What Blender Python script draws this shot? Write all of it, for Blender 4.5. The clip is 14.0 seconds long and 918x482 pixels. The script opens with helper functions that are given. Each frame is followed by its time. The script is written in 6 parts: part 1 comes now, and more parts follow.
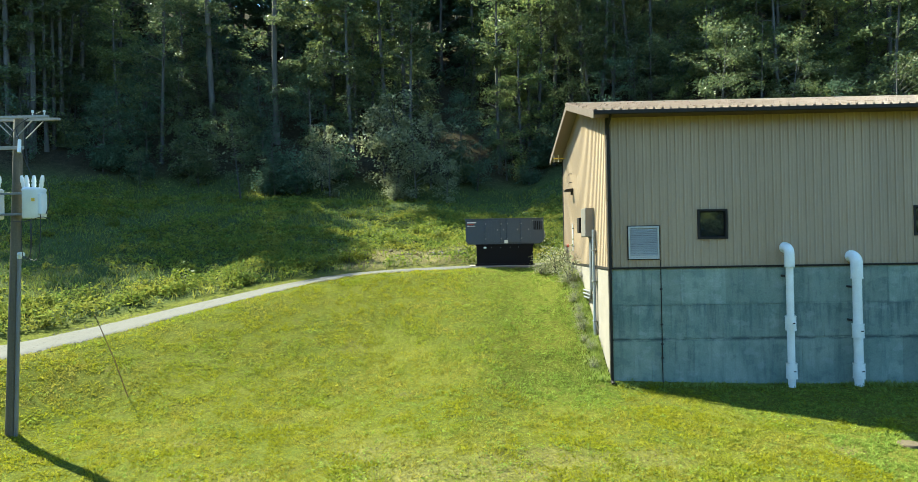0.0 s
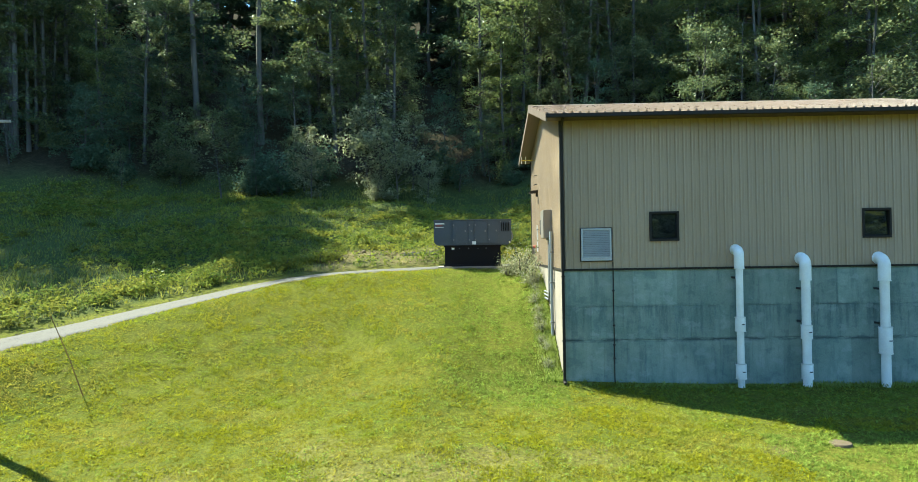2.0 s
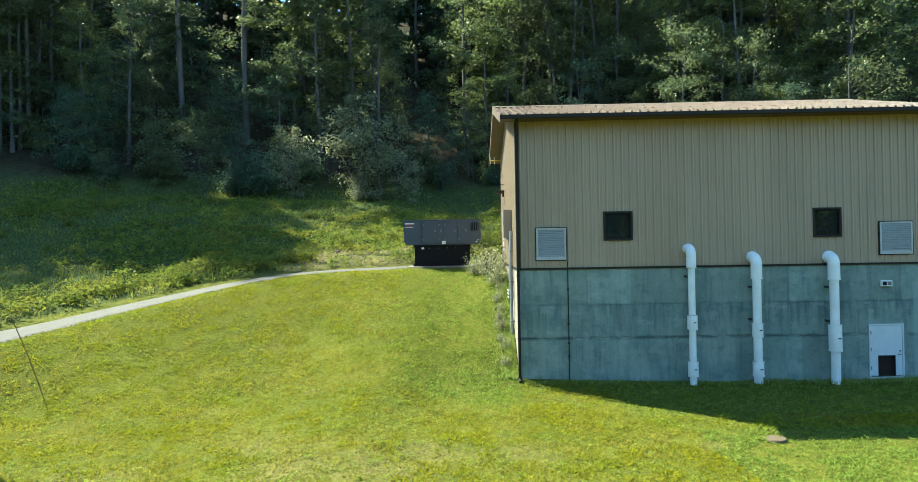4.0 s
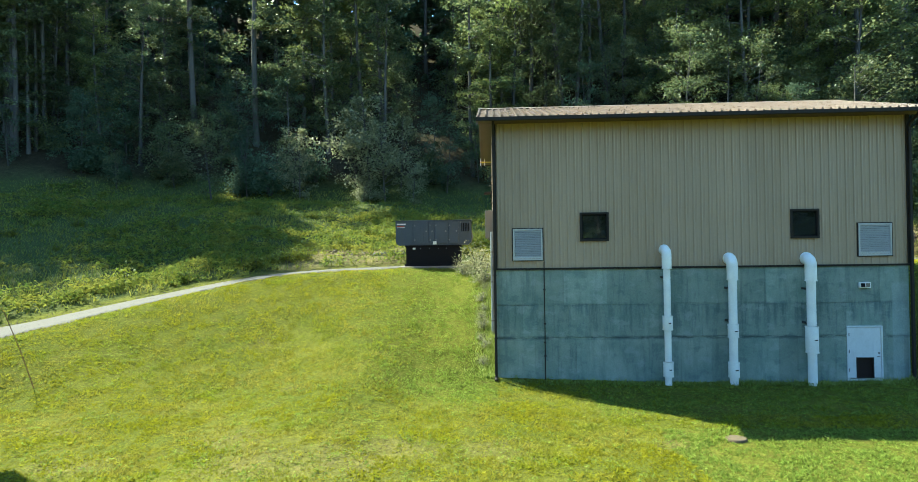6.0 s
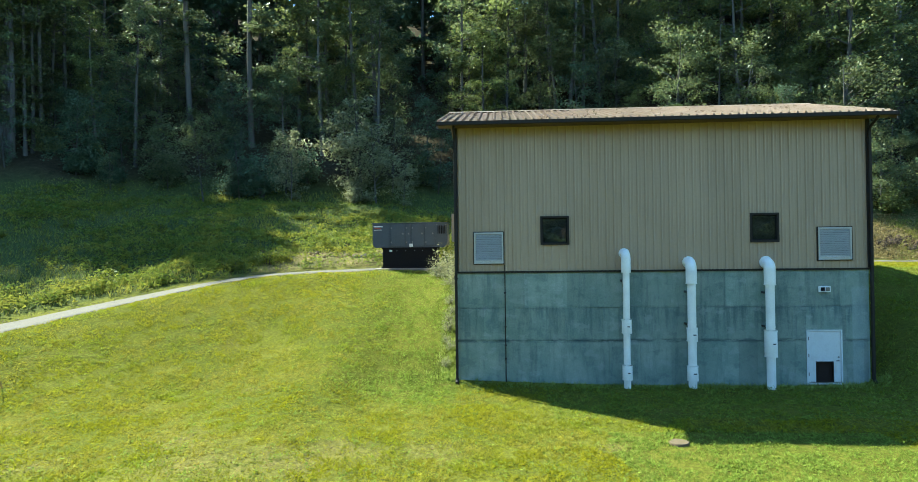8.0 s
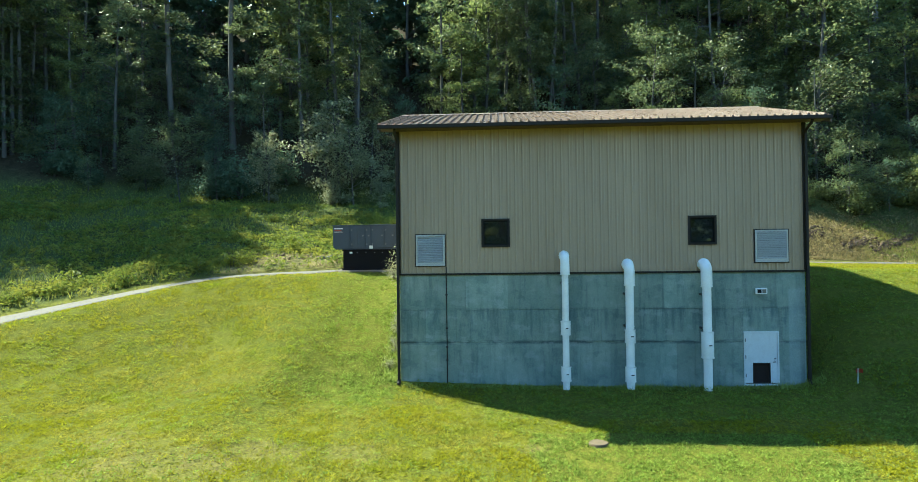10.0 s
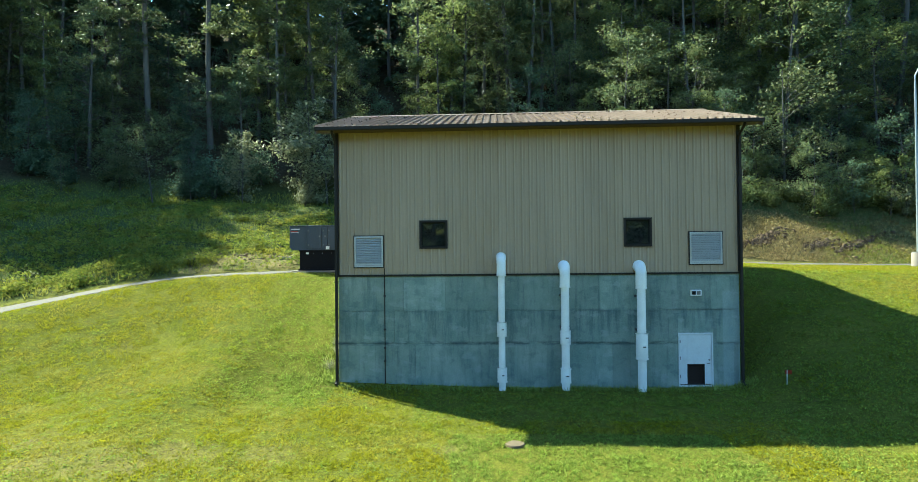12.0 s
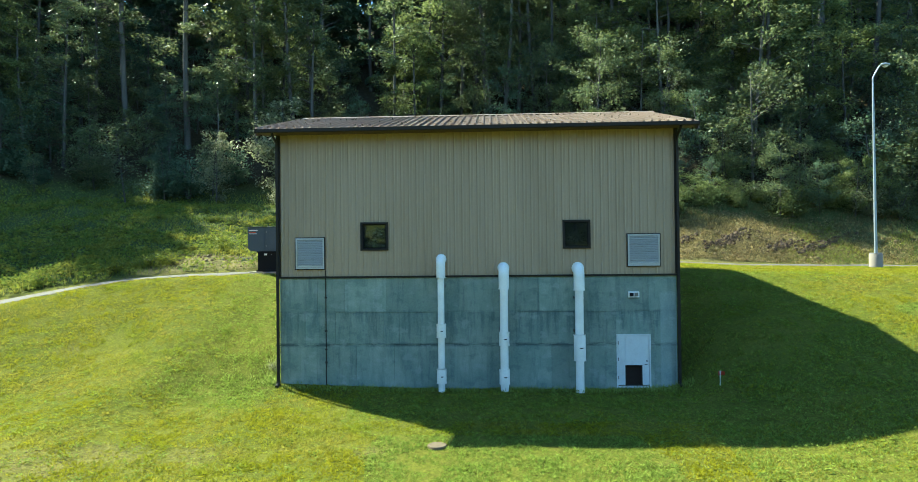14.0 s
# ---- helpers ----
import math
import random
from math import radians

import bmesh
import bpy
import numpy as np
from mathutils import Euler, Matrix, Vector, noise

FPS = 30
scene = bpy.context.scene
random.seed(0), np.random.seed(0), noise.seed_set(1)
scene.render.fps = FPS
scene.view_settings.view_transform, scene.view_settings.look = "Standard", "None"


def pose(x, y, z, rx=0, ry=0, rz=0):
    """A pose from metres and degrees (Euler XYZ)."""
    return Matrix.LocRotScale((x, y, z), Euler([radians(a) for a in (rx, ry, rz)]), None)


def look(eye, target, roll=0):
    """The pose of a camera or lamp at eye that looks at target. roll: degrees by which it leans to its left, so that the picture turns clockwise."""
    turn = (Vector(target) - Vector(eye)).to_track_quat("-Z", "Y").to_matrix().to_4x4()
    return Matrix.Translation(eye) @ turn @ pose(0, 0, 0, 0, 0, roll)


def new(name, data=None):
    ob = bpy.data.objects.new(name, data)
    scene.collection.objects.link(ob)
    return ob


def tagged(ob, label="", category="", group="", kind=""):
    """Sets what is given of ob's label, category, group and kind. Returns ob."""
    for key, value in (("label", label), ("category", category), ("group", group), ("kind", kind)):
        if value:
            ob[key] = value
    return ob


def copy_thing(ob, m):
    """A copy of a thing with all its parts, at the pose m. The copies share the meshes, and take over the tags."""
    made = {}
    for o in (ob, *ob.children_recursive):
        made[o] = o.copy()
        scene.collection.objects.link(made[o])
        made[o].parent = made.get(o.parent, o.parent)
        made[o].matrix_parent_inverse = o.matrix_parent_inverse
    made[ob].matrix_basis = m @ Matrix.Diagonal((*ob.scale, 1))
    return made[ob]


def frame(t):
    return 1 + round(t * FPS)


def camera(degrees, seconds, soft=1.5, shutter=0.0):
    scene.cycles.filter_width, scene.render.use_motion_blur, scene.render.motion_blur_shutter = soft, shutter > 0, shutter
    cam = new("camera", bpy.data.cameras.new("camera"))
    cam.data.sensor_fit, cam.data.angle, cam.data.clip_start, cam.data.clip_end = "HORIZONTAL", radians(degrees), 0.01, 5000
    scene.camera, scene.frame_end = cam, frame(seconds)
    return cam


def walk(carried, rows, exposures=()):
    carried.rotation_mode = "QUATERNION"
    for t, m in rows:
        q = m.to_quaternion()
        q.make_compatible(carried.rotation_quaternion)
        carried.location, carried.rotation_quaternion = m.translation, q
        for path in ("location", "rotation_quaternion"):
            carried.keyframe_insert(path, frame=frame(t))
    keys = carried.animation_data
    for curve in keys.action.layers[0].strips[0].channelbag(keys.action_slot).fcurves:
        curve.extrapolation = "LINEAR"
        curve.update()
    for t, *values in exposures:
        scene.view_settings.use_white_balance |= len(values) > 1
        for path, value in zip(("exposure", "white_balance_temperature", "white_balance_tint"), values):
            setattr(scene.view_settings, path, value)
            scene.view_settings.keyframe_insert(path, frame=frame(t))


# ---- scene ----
cam = camera(72.1, 14.0, 0.75)
PATH = [
    (0, (0.425, -0.294, 4.102), (0.378, 1.705, 4.122), -1.0),
    (0.5, (0.743, -0.328, 4.095), (0.697, 1.671, 4.116), -1.0),
    (1, (1.063, -0.364, 4.094), (1.019, 1.635, 4.114), -1.0),
    (1.5, (1.401, -0.4, 4.107), (1.358, 1.6, 4.127), -1.0),
    (2, (1.698, -0.451, 4.124), (1.659, 1.548, 4.144), -0.9),
    (2.5, (1.997, -0.525, 4.134), (1.962, 1.475, 4.153), -0.9),
    (3, (2.323, -0.563, 4.138), (2.291, 1.436, 4.157), -1.0),
    (3.5, (2.638, -0.607, 4.12), (2.609, 1.392, 4.139), -1.0),
    (6, (4.217, -0.926, 4.072), (4.122, 1.072, 4.094), -0.8),
    (6.5, (4.558, -0.962, 4.085), (4.45, 1.035, 4.108), -0.8),
    (7, (4.918, -0.969, 4.092), (4.803, 1.028, 4.116), -0.7),
    (7.5, (5.285, -0.978, 4.119), (5.166, 1.018, 4.143), -0.7),
    (8, (5.661, -1.009, 4.148), (5.539, 0.987, 4.171), -0.7),
    (10.5, (7.894, -1.061, 4.176), (7.777, 0.936, 4.202), -0.7),
    (11, (8.347, -1.052, 4.183), (8.233, 0.945, 4.209), -0.7),
    (11.5, (8.781, -1.052, 4.194), (8.67, 0.944, 4.218), -0.7),
    (12, (9.218, -1.038, 4.212), (9.111, 0.959, 4.236), -0.6),
    (12.5, (9.631, -1.032, 4.232), (9.528, 0.965, 4.256), -0.6),
    (13, (10.047, -1.052, 4.254), (9.948, 0.945, 4.277), -0.6),
    (13.5, (10.473, -1.034, 4.26), (10.378, 0.964, 4.282), -0.6),
    (14, (10.903, -1.048, 4.271), (10.811, 0.95, 4.293), -0.6),
]
walk(cam, [(t, look(eye, target, roll)) for t, eye, target, roll in PATH], [(0.0, 2.20, 6080, -8), (14.0, 2.20, 6040, -10)])

# ---- world, sun ----
SUN_WAY = Vector((0.749, -0.515, -1.0)).normalized()
world = bpy.data.worlds.new("sky")
scene.world = world
world.use_nodes = True
wn = world.node_tree
sky = wn.nodes.new("ShaderNodeTexSky")
sky.sky_type, sky.sun_disc = "NISHITA", False
sky.sun_elevation = math.asin(-SUN_WAY.z)
sky.sun_rotation = math.atan2(-SUN_WAY.x, -SUN_WAY.y)
sky.air_density, sky.dust_density, sky.ozone_density = 1.0, 0.2, 6.0
wn.links.new(sky.outputs[0], wn.nodes["Background"].inputs[0])
wn.nodes["Background"].inputs[1].default_value = 0.118
sun_data = bpy.data.lights.new("sun", "SUN")
sun_data.energy, sun_data.angle, sun_data.color = 4.9, radians(0.6), (1.0, 0.925, 0.77)
sun = new("sun", sun_data)
sun.matrix_world = look(-SUN_WAY * 100, (0, 0, 0))


# ---- materials ----
def nodes_of(name):
    m = bpy.data.materials.new(name)
    m.use_nodes = True
    return m, m.node_tree, m.node_tree.nodes["Principled BSDF"]


def noise_node(nt, scale, detail=4, rough=0.6, stretch=None):
    n = nt.nodes.new("ShaderNodeTexNoise")
    n.inputs["Scale"].default_value, n.inputs["Detail"].default_value = scale, detail
    n.inputs["Roughness"].default_value = rough
    geo = nt.nodes.new("ShaderNodeNewGeometry")
    if stretch:
        mp = nt.nodes.new("ShaderNodeMapping")
        mp.inputs["Scale"].default_value = stretch
        nt.links.new(geo.outputs["Position"], mp.inputs["Vector"])
        nt.links.new(mp.outputs[0], n.inputs["Vector"])
    else:
        nt.links.new(geo.outputs["Position"], n.inputs["Vector"])
    return n.outputs["Fac"]


def span(nt, value, lo, hi, to_lo, to_hi):
    r = nt.nodes.new("ShaderNodeMapRange")
    for i, v in enumerate((lo, hi, to_lo, to_hi)):
        r.inputs[i + 1].default_value = v
    nt.links.new(value, r.inputs[0])
    return r.outputs[0]


def mixed(nt, fac, a, b, blend="MIX"):
    m = nt.nodes.new("ShaderNodeMix")
    m.data_type, m.blend_type = "RGBA", blend
    for sock, v in ((m.inputs[0], fac), (m.inputs[6], a), (m.inputs[7], b)):
        if isinstance(v, bpy.types.NodeSocket):
            nt.links.new(v, sock)
        elif isinstance(v, (int, float)):
            sock.default_value = v
        else:
            sock.default_value = (*v, 1)
    return m.outputs[2]


def scaled(nt, colour, value):
    h = nt.nodes.new("ShaderNodeHueSaturation")
    nt.links.new(value, h.inputs["Value"])
    if isinstance(colour, bpy.types.NodeSocket):
        nt.links.new(colour, h.inputs["Color"])
    else:
        h.inputs["Color"].default_value = (*colour, 1)
    return h.outputs[0]


def times(nt, a, b):
    m = nt.nodes.new("ShaderNodeMath")
    m.operation = "MULTIPLY"
    nt.links.new(a, m.inputs[0])
    nt.links.new(b, m.inputs[1])
    return m.outputs[0]


def bumped(nt, bsdf, value, strength, distance=0.01):
    b = nt.nodes.new("ShaderNodeBump")
    b.inputs["Strength"].default_value, b.inputs["Distance"].default_value = strength, distance
    nt.links.new(value, b.inputs["Height"])
    nt.links.new(b.outputs[0], bsdf.inputs["Normal"])


def surface(name, base, rough=0.6, metal=0.0, var=0.15, scale=1.5, fine=45, bump=0.2, rand=0.0, stain=None, stain_amount=0.5,
            stretch=None, island=0.0, spec=0.5, coat=0.0):
    """A painted, cast or metal surface: broad and fine variation of tone, fine relief, and stains of another colour."""
    m, nt, bsdf = nodes_of(name)
    broad = noise_node(nt, scale, 5, 0.65, stretch)
    grain = noise_node(nt, fine, 3)
    value = times(nt, span(nt, broad, 0.3, 0.7, 1 - var, 1 + var), span(nt, grain, 0.3, 0.7, 1 - var * 0.5, 1 + var * 0.5))
    if rand:
        info = nt.nodes.new("ShaderNodeObjectInfo")
        value = times(nt, value, span(nt, info.outputs["Random"], 0, 1, 1 - rand, 1 + rand))
    if island:
        geo = nt.nodes.new("ShaderNodeNewGeometry")
        value = times(nt, value, span(nt, geo.outputs["Random Per Island"], 0, 1, 1 - island, 1 + island))
    colour = base
    if stain:
        blot = noise_node(nt, scale * 2.3, 6, 0.7, stretch)
        colour = mixed(nt, span(nt, blot, 0.5, 0.75, 0, stain_amount), base, stain)
    nt.links.new(scaled(nt, colour, value), bsdf.inputs["Base Color"])
    nt.links.new(span(nt, broad, 0.3, 0.7, max(rough - 0.08, 0.02), min(rough + 0.08, 1)), bsdf.inputs["Roughness"])
    bsdf.inputs["Metallic"].default_value = metal
    bsdf.inputs["Specular IOR Level"].default_value = spec
    bsdf.inputs["Coat Weight"].default_value = coat
    bsdf.inputs["Coat Roughness"].default_value = 0.18
    if bump:
        bumped(nt, bsdf, grain, bump)
    return m


def leafy(name, dark, light, through_part=0.35, rough=0.5, patch=None, patch_scale=0.25, rand=0.0, clump=(1.7, 0.2), patch2=None, spec=0.22):
    """Leaves or blades: each its own shade, some light passing through."""
    m, nt, bsdf = nodes_of(name)
    geo = nt.nodes.new("ShaderNodeNewGeometry")
    colour = mixed(nt, geo.outputs["Random Per Island"], dark, light)
    if patch:
        blot = noise_node(nt, patch_scale, 5, 0.65)
        colour = mixed(nt, span(nt, blot, 0.44, 0.72, 0, 0.75), colour, patch)
    if patch2:
        blot = noise_node(nt, patch2[1], 4, 0.6, (1.0, 1.0, 0.3))
        colour = mixed(nt, span(nt, blot, 0.50, 0.70, 0, 0.55), colour, patch2[0])
    value = span(nt, noise_node(nt, clump[0], 3), 0.3, 0.7, 1 - clump[1], 1 + clump[1])
    if rand:
        info = nt.nodes.new("ShaderNodeObjectInfo")
        value = times(nt, value, span(nt, info.outputs["Random"], 0, 1, 1 - rand, 1 + rand))
    colour = scaled(nt, colour, value)
    nt.links.new(colour, bsdf.inputs["Base Color"])
    bsdf.inputs["Roughness"].default_value = rough
    bsdf.inputs["Specular IOR Level"].default_value = spec
    tr = nt.nodes.new("ShaderNodeBsdfTranslucent")
    nt.links.new(colour, tr.inputs["Color"])
    mx = nt.nodes.new("ShaderNodeMixShader")
    mx.inputs[0].default_value = through_part
    nt.links.new(bsdf.outputs[0], mx.inputs[1])
    nt.links.new(tr.outputs[0], mx.inputs[2])
    nt.links.new(mx.outputs[0], nt.nodes["Material Output"].inputs["Surface"])
    return m


def concrete_face():
    """Old cast concrete in a blue-green shade tint: cloudy tone, dark streaks running down, dark smears along the pour
    line, fine pores.
    """
    m, nt, bsdf = nodes_of("cast_concrete")
    cloud = noise_node(nt, 0.9, 6, 0.7)
    streak = noise_node(nt, 1.6, 6, 0.7, (2.6, 2.6, 0.35))
    smear = noise_node(nt, 2.2, 6, 0.75, (0.6, 0.6, 3.0))
    grain = noise_node(nt, 26, 4, 0.7)
    geo = nt.nodes.new("ShaderNodeNewGeometry")
    sep = nt.nodes.new("ShaderNodeSeparateXYZ")
    nt.links.new(geo.outputs["Position"], sep.inputs[0])
    base = mixed(nt, span(nt, cloud, 0.36, 0.66, 0, 1), (0.163, 0.223, 0.188), (0.266, 0.311, 0.256))
    dark = (0.078, 0.118, 0.120)
    colour = mixed(nt, span(nt, streak, 0.50, 0.74, 0, 0.75), base, dark)
    # dark smears along the two pour lines, the lower one the stronger, and weeps under the upper one
    below = times(nt, span(nt, sep.outputs[2], 1.45, 2.2, 0, 1), span(nt, sep.outputs[2], 2.28, 2.38, 1, 0))
    colour = mixed(nt, times(nt, below, span(nt, streak, 0.42, 0.62, 0, 0.8)), colour, dark)
    for z, wet, lo in ((2.30, 0.7, 0.50), (1.315, 0.85, 0.40)):
        line = times(nt, span(nt, sep.outputs[2], z - 0.09, z - 0.02, 0, 1), span(nt, sep.outputs[2], z + 0.01, z + 0.07, 1, 0))
        colour = mixed(nt, times(nt, line, span(nt, smear, lo, lo + 0.14, 0, wet)), colour, (0.050, 0.074, 0.080))
    colour = mixed(nt, span(nt, smear, 0.56, 0.76, 0, 0.55), colour, (0.265, 0.295, 0.280))
    blot = noise_node(nt, 1.5, 5, 0.6, (1.2, 1.2, 1.7))
    colour = mixed(nt, span(nt, blot, 0.57, 0.62, 0, 0.38), colour, (0.300, 0.335, 0.305))
    colour = mixed(nt, span(nt, blot, 0.43, 0.37, 0, 0.40), colour, (0.095, 0.138, 0.138))
    # a later, paler pour beside the door, up to the corner
    later = times(nt, span(nt, sep.outputs[0], 16.06, 16.10, 0, 1), span(nt, sep.outputs[2], 2.80, 2.92, 0.45, 0))
    colour = mixed(nt, later, colour, (0.290, 0.345, 0.330))
    info = nt.nodes.new("ShaderNodeObjectInfo")
    value = times(nt, span(nt, grain, 0.3, 0.7, 0.87, 1.13), span(nt, info.outputs["Random"], 0, 1, 0.87, 1.14))
    nt.links.new(scaled(nt, colour, value), bsdf.inputs["Base Color"])
    bsdf.inputs["Roughness"].default_value = 0.85
    bsdf.inputs["Specular IOR Level"].default_value = 0.3
    bumped(nt, bsdf, grain, 0.4)
    return m


# front wall concrete, with the blue-green of its shade put into the colour
CONCRETE = concrete_face()
# the same concrete in a sunlit colour for end walls; also pad and footing
CONCRETE_PALE = surface("pale_concrete", (0.215, 0.185, 0.150), 0.85, 0, 0.12, 2, 40, 0.3)
SIDING = surface("tan_metal_siding", (0.358, 0.266, 0.176), 0.5, 0, 0.07, 0.8, 14, 0.05, 0.03, (0.27, 0.19, 0.11), 0.4, (1, 1, 0.15), spec=0.25)
ROOFING = surface("brown_metal_roofing", (0.31, 0.235, 0.190), 0.32, 0.0, 0.10, 1.5, 20, 0.05, 0.06, (0.20, 0.15, 0.12), 0.4, spec=0.8, coat=0.6)
RAKE = surface("brown_rake_trim", (0.13, 0.10, 0.08), 0.5, 0, 0.1, 2, 25, 0.05, spec=0.4)
BRONZE = surface("dark_bronze_trim", (0.027, 0.023, 0.019), 0.7, 0.0, 0.15, 2, 30, 0.08, spec=0.15)
EAVE_SOFFIT = surface("brown_soffit", (0.10, 0.07, 0.05), 0.6, 0, 0.06, 2, 20, 0.05, spec=0.2)
SOFFIT = surface("tan_soffit", (0.15, 0.115, 0.085), 0.55, 0, 0.06, 2, 20, 0.05)
PVC = surface("white_pvc", (0.80, 0.80, 0.75), 0.38, 0, 0.07, 2.5, 30, 0.04)
LOUVRE = surface("pale_grey_louvre", (0.43, 0.415, 0.38), 0.45, 0.1, 0.05, 3, 25, 0.04)
DOOR_PAINT = surface("pale_door_paint", (0.62, 0.65, 0.65), 0.45, 0, 0.06, 2, 25, 0.06, 0, (0.42, 0.42, 0.4), 0.3)
BLACK = surface("black_paint", (0.006, 0.006, 0.007), 0.7, 0, 0.2, 2, 30, 0.05, spec=0.15)
CHARCOAL = surface("charcoal_paint", (0.060, 0.074, 0.094), 0.5, 0.0, 0.10, 1.2, 30, 0.05, spec=0.3)
GREY_METAL = surface("galvanised_steel", (0.17, 0.175, 0.18), 0.5, 0.3, 0.12, 3, 40, 0.06)
GREY_BOX = surface("grey_enclosure_paint", (0.165, 0.150, 0.130), 0.5, 0.1, 0.08, 3, 30, 0.05)
ALU = surface("brushed_lamp_pole", (0.28, 0.31, 0.33), 0.5, 0.4, 0.08, 2, 40, 0.05)
POLE_WOOD = surface("weathered_pole_wood", (0.10, 0.085, 0.055), 0.85, 0, 0.3, 2, 22, 0.5, 0, (0.13, 0.105, 0.075), 0.6, (6, 6, 0.3))
ARM_WOOD = surface("grey_crossarm_wood", (0.30, 0.29, 0.27), 0.8, 0, 0.2, 3, 25, 0.4, 0, (0.18, 0.16, 0.13), 0.5)
CAN = surface("pale_grey_enamel", (0.60, 0.64, 0.66), 0.35, 0, 0.05, 2, 25, 0.03)
PORCELAIN = surface("white_porcelain", (0.76, 0.76, 0.73), 0.2, 0, 0.04, 5, 30, 0.02)
CABLE = surface("black_cable", (0.02, 0.02, 0.02), 0.6, 0, 0.1, 5, 30, 0.02)
RUST = surface("rusted_rod", (0.16, 0.085, 0.03), 0.8, 0.2, 0.2, 4, 40, 0.2)
LID = surface("dull_brown_lid", (0.085, 0.060, 0.030), 0.85, 0, 0.25, 6, 40, 0.3)
YELLOW = surface("yellow_paint", (0.62, 0.42, 0.06), 0.5, 0, 0.06, 5, 30, 0.03)
ORANGE = surface("orange_flag", (0.36, 0.04, 0.012), 0.6, 0, 0.06, 5, 30, 0.03)
RED = surface("red_enamel", (0.40, 0.02, 0.015), 0.4, 0, 0.06, 5, 30, 0.03)
WHITE = surface("white_label", (0.7, 0.7, 0.68), 0.5, 0, 0.04, 5, 30, 0.02)
GRAVEL = surface("crushed_gravel", (0.076, 0.067, 0.054), 0.95, 0, 0.22, 1.2, 26, 0.8, 0, (0.07, 0.065, 0.055), 0.5)
STONE = surface("field_stone", (0.085, 0.077, 0.064), 0.9, 0, 0.25, 3, 30, 0.5, 0.2, None, 0.5, None, 0.25)
BARK = surface("grey_bark", (0.066, 0.061, 0.054), 0.9, 0, 0.3, 1.2, 14, 0.6, 0.35, (0.06, 0.052, 0.042), 0.6, (3, 3, 0.4))
PALE_BARK = surface("pale_bark", (0.092, 0.088, 0.080), 0.85, 0, 0.3, 1.0, 12, 0.5, 0.25, (0.08, 0.074, 0.062), 0.7, (3, 3, 0.5))
CRUMB = surface("dry_earth", (0.12, 0.088, 0.04), 0.95, 0, 0.3, 3, 30, 0.5, 0, None, 0.5, None, 0.35)
SOIL = surface("dug_soil", (0.150, 0.108, 0.046), 0.95, 0, 0.3, 2, 24, 0.8)
WET_SOIL = surface("wet_soil", (0.052, 0.030, 0.013), 0.9, 0, 0.3, 3, 24, 0.6)
FLAP = surface("dark_rubber_flap", (0.022, 0.014, 0.011), 0.7, 0, 0.15, 3, 30, 0.1, spec=0.2)
INSIDE = surface("dim_interior_paint", (0.03, 0.03, 0.03), 0.8, 0, 0.1, 1, 20, 0.05)

LEAF = leafy("broad_leaves", (0.068, 0.106, 0.050), (0.190, 0.206, 0.088), 0.45, 0.42, rand=0.25)
WALL_LEAF = leafy("pale_withered_leaves", (0.12, 0.145, 0.06), (0.38, 0.36, 0.22), 0.3, 0.6)
LEAF_PALE = leafy("pale_leaves", (0.13, 0.150, 0.075), (0.30, 0.300, 0.17), 0.5, 0.45, rand=0.2)
LEAF_YELLOW = leafy("yellow_green_leaves", (0.085, 0.122, 0.040), (0.215, 0.238, 0.082), 0.45, 0.45, rand=0.15)
WEED = leafy("yellow_weed_leaves", (0.10, 0.135, 0.012), (0.24, 0.255, 0.035), 0.4, 0.6)
LEAF_DARK = leafy("dark_leaves", (0.055, 0.100, 0.060), (0.116, 0.160, 0.090), 0.40, 0.65, rand=0.2)
BLADE = leafy("lawn_blades", (0.197, 0.199, 0.011), (0.276, 0.264, 0.017), 0.5, 0.8, (0.320, 0.258, 0.066), 0.55, clump=(9.0, 0.42), patch2=((0.142, 0.230, 0.022), 0.33), spec=0.04)
WALL_BLADE = leafy("tall_pale_grass", (0.16, 0.22, 0.03), (0.36, 0.39, 0.11), 0.4, 0.7)
# clover and lush grass; blue raised to tint the shaded lawn too
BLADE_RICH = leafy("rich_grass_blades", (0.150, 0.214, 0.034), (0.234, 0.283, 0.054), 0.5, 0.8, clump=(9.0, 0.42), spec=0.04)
STRAW = leafy("straw_blades", (0.180, 0.140, 0.050), (0.420, 0.340, 0.150), 0.35, 0.8, spec=0.12)
MEADOW = leafy("meadow_blades", (0.094, 0.142, 0.036), (0.222, 0.242, 0.052), 0.4, 0.9, (0.330, 0.262, 0.048), 0.35, spec=0.04)
MEADOW_LEAF = leafy("meadow_leaves", (0.078, 0.126, 0.027), (0.216, 0.236, 0.036), 0.4, 0.9, (0.330, 0.272, 0.046), 0.5, spec=0.04)
LITTER = leafy("fallen_leaves", (0.085, 0.058, 0.025), (0.380, 0.275, 0.130), 0.2, 0.8, (0.075, 0.095, 0.018), 0.9)
DRY = leafy("dry_weeds", (0.090, 0.070, 0.028), (0.210, 0.160, 0.070), 0.25, 0.8, (0.070, 0.090, 0.018), 0.5)


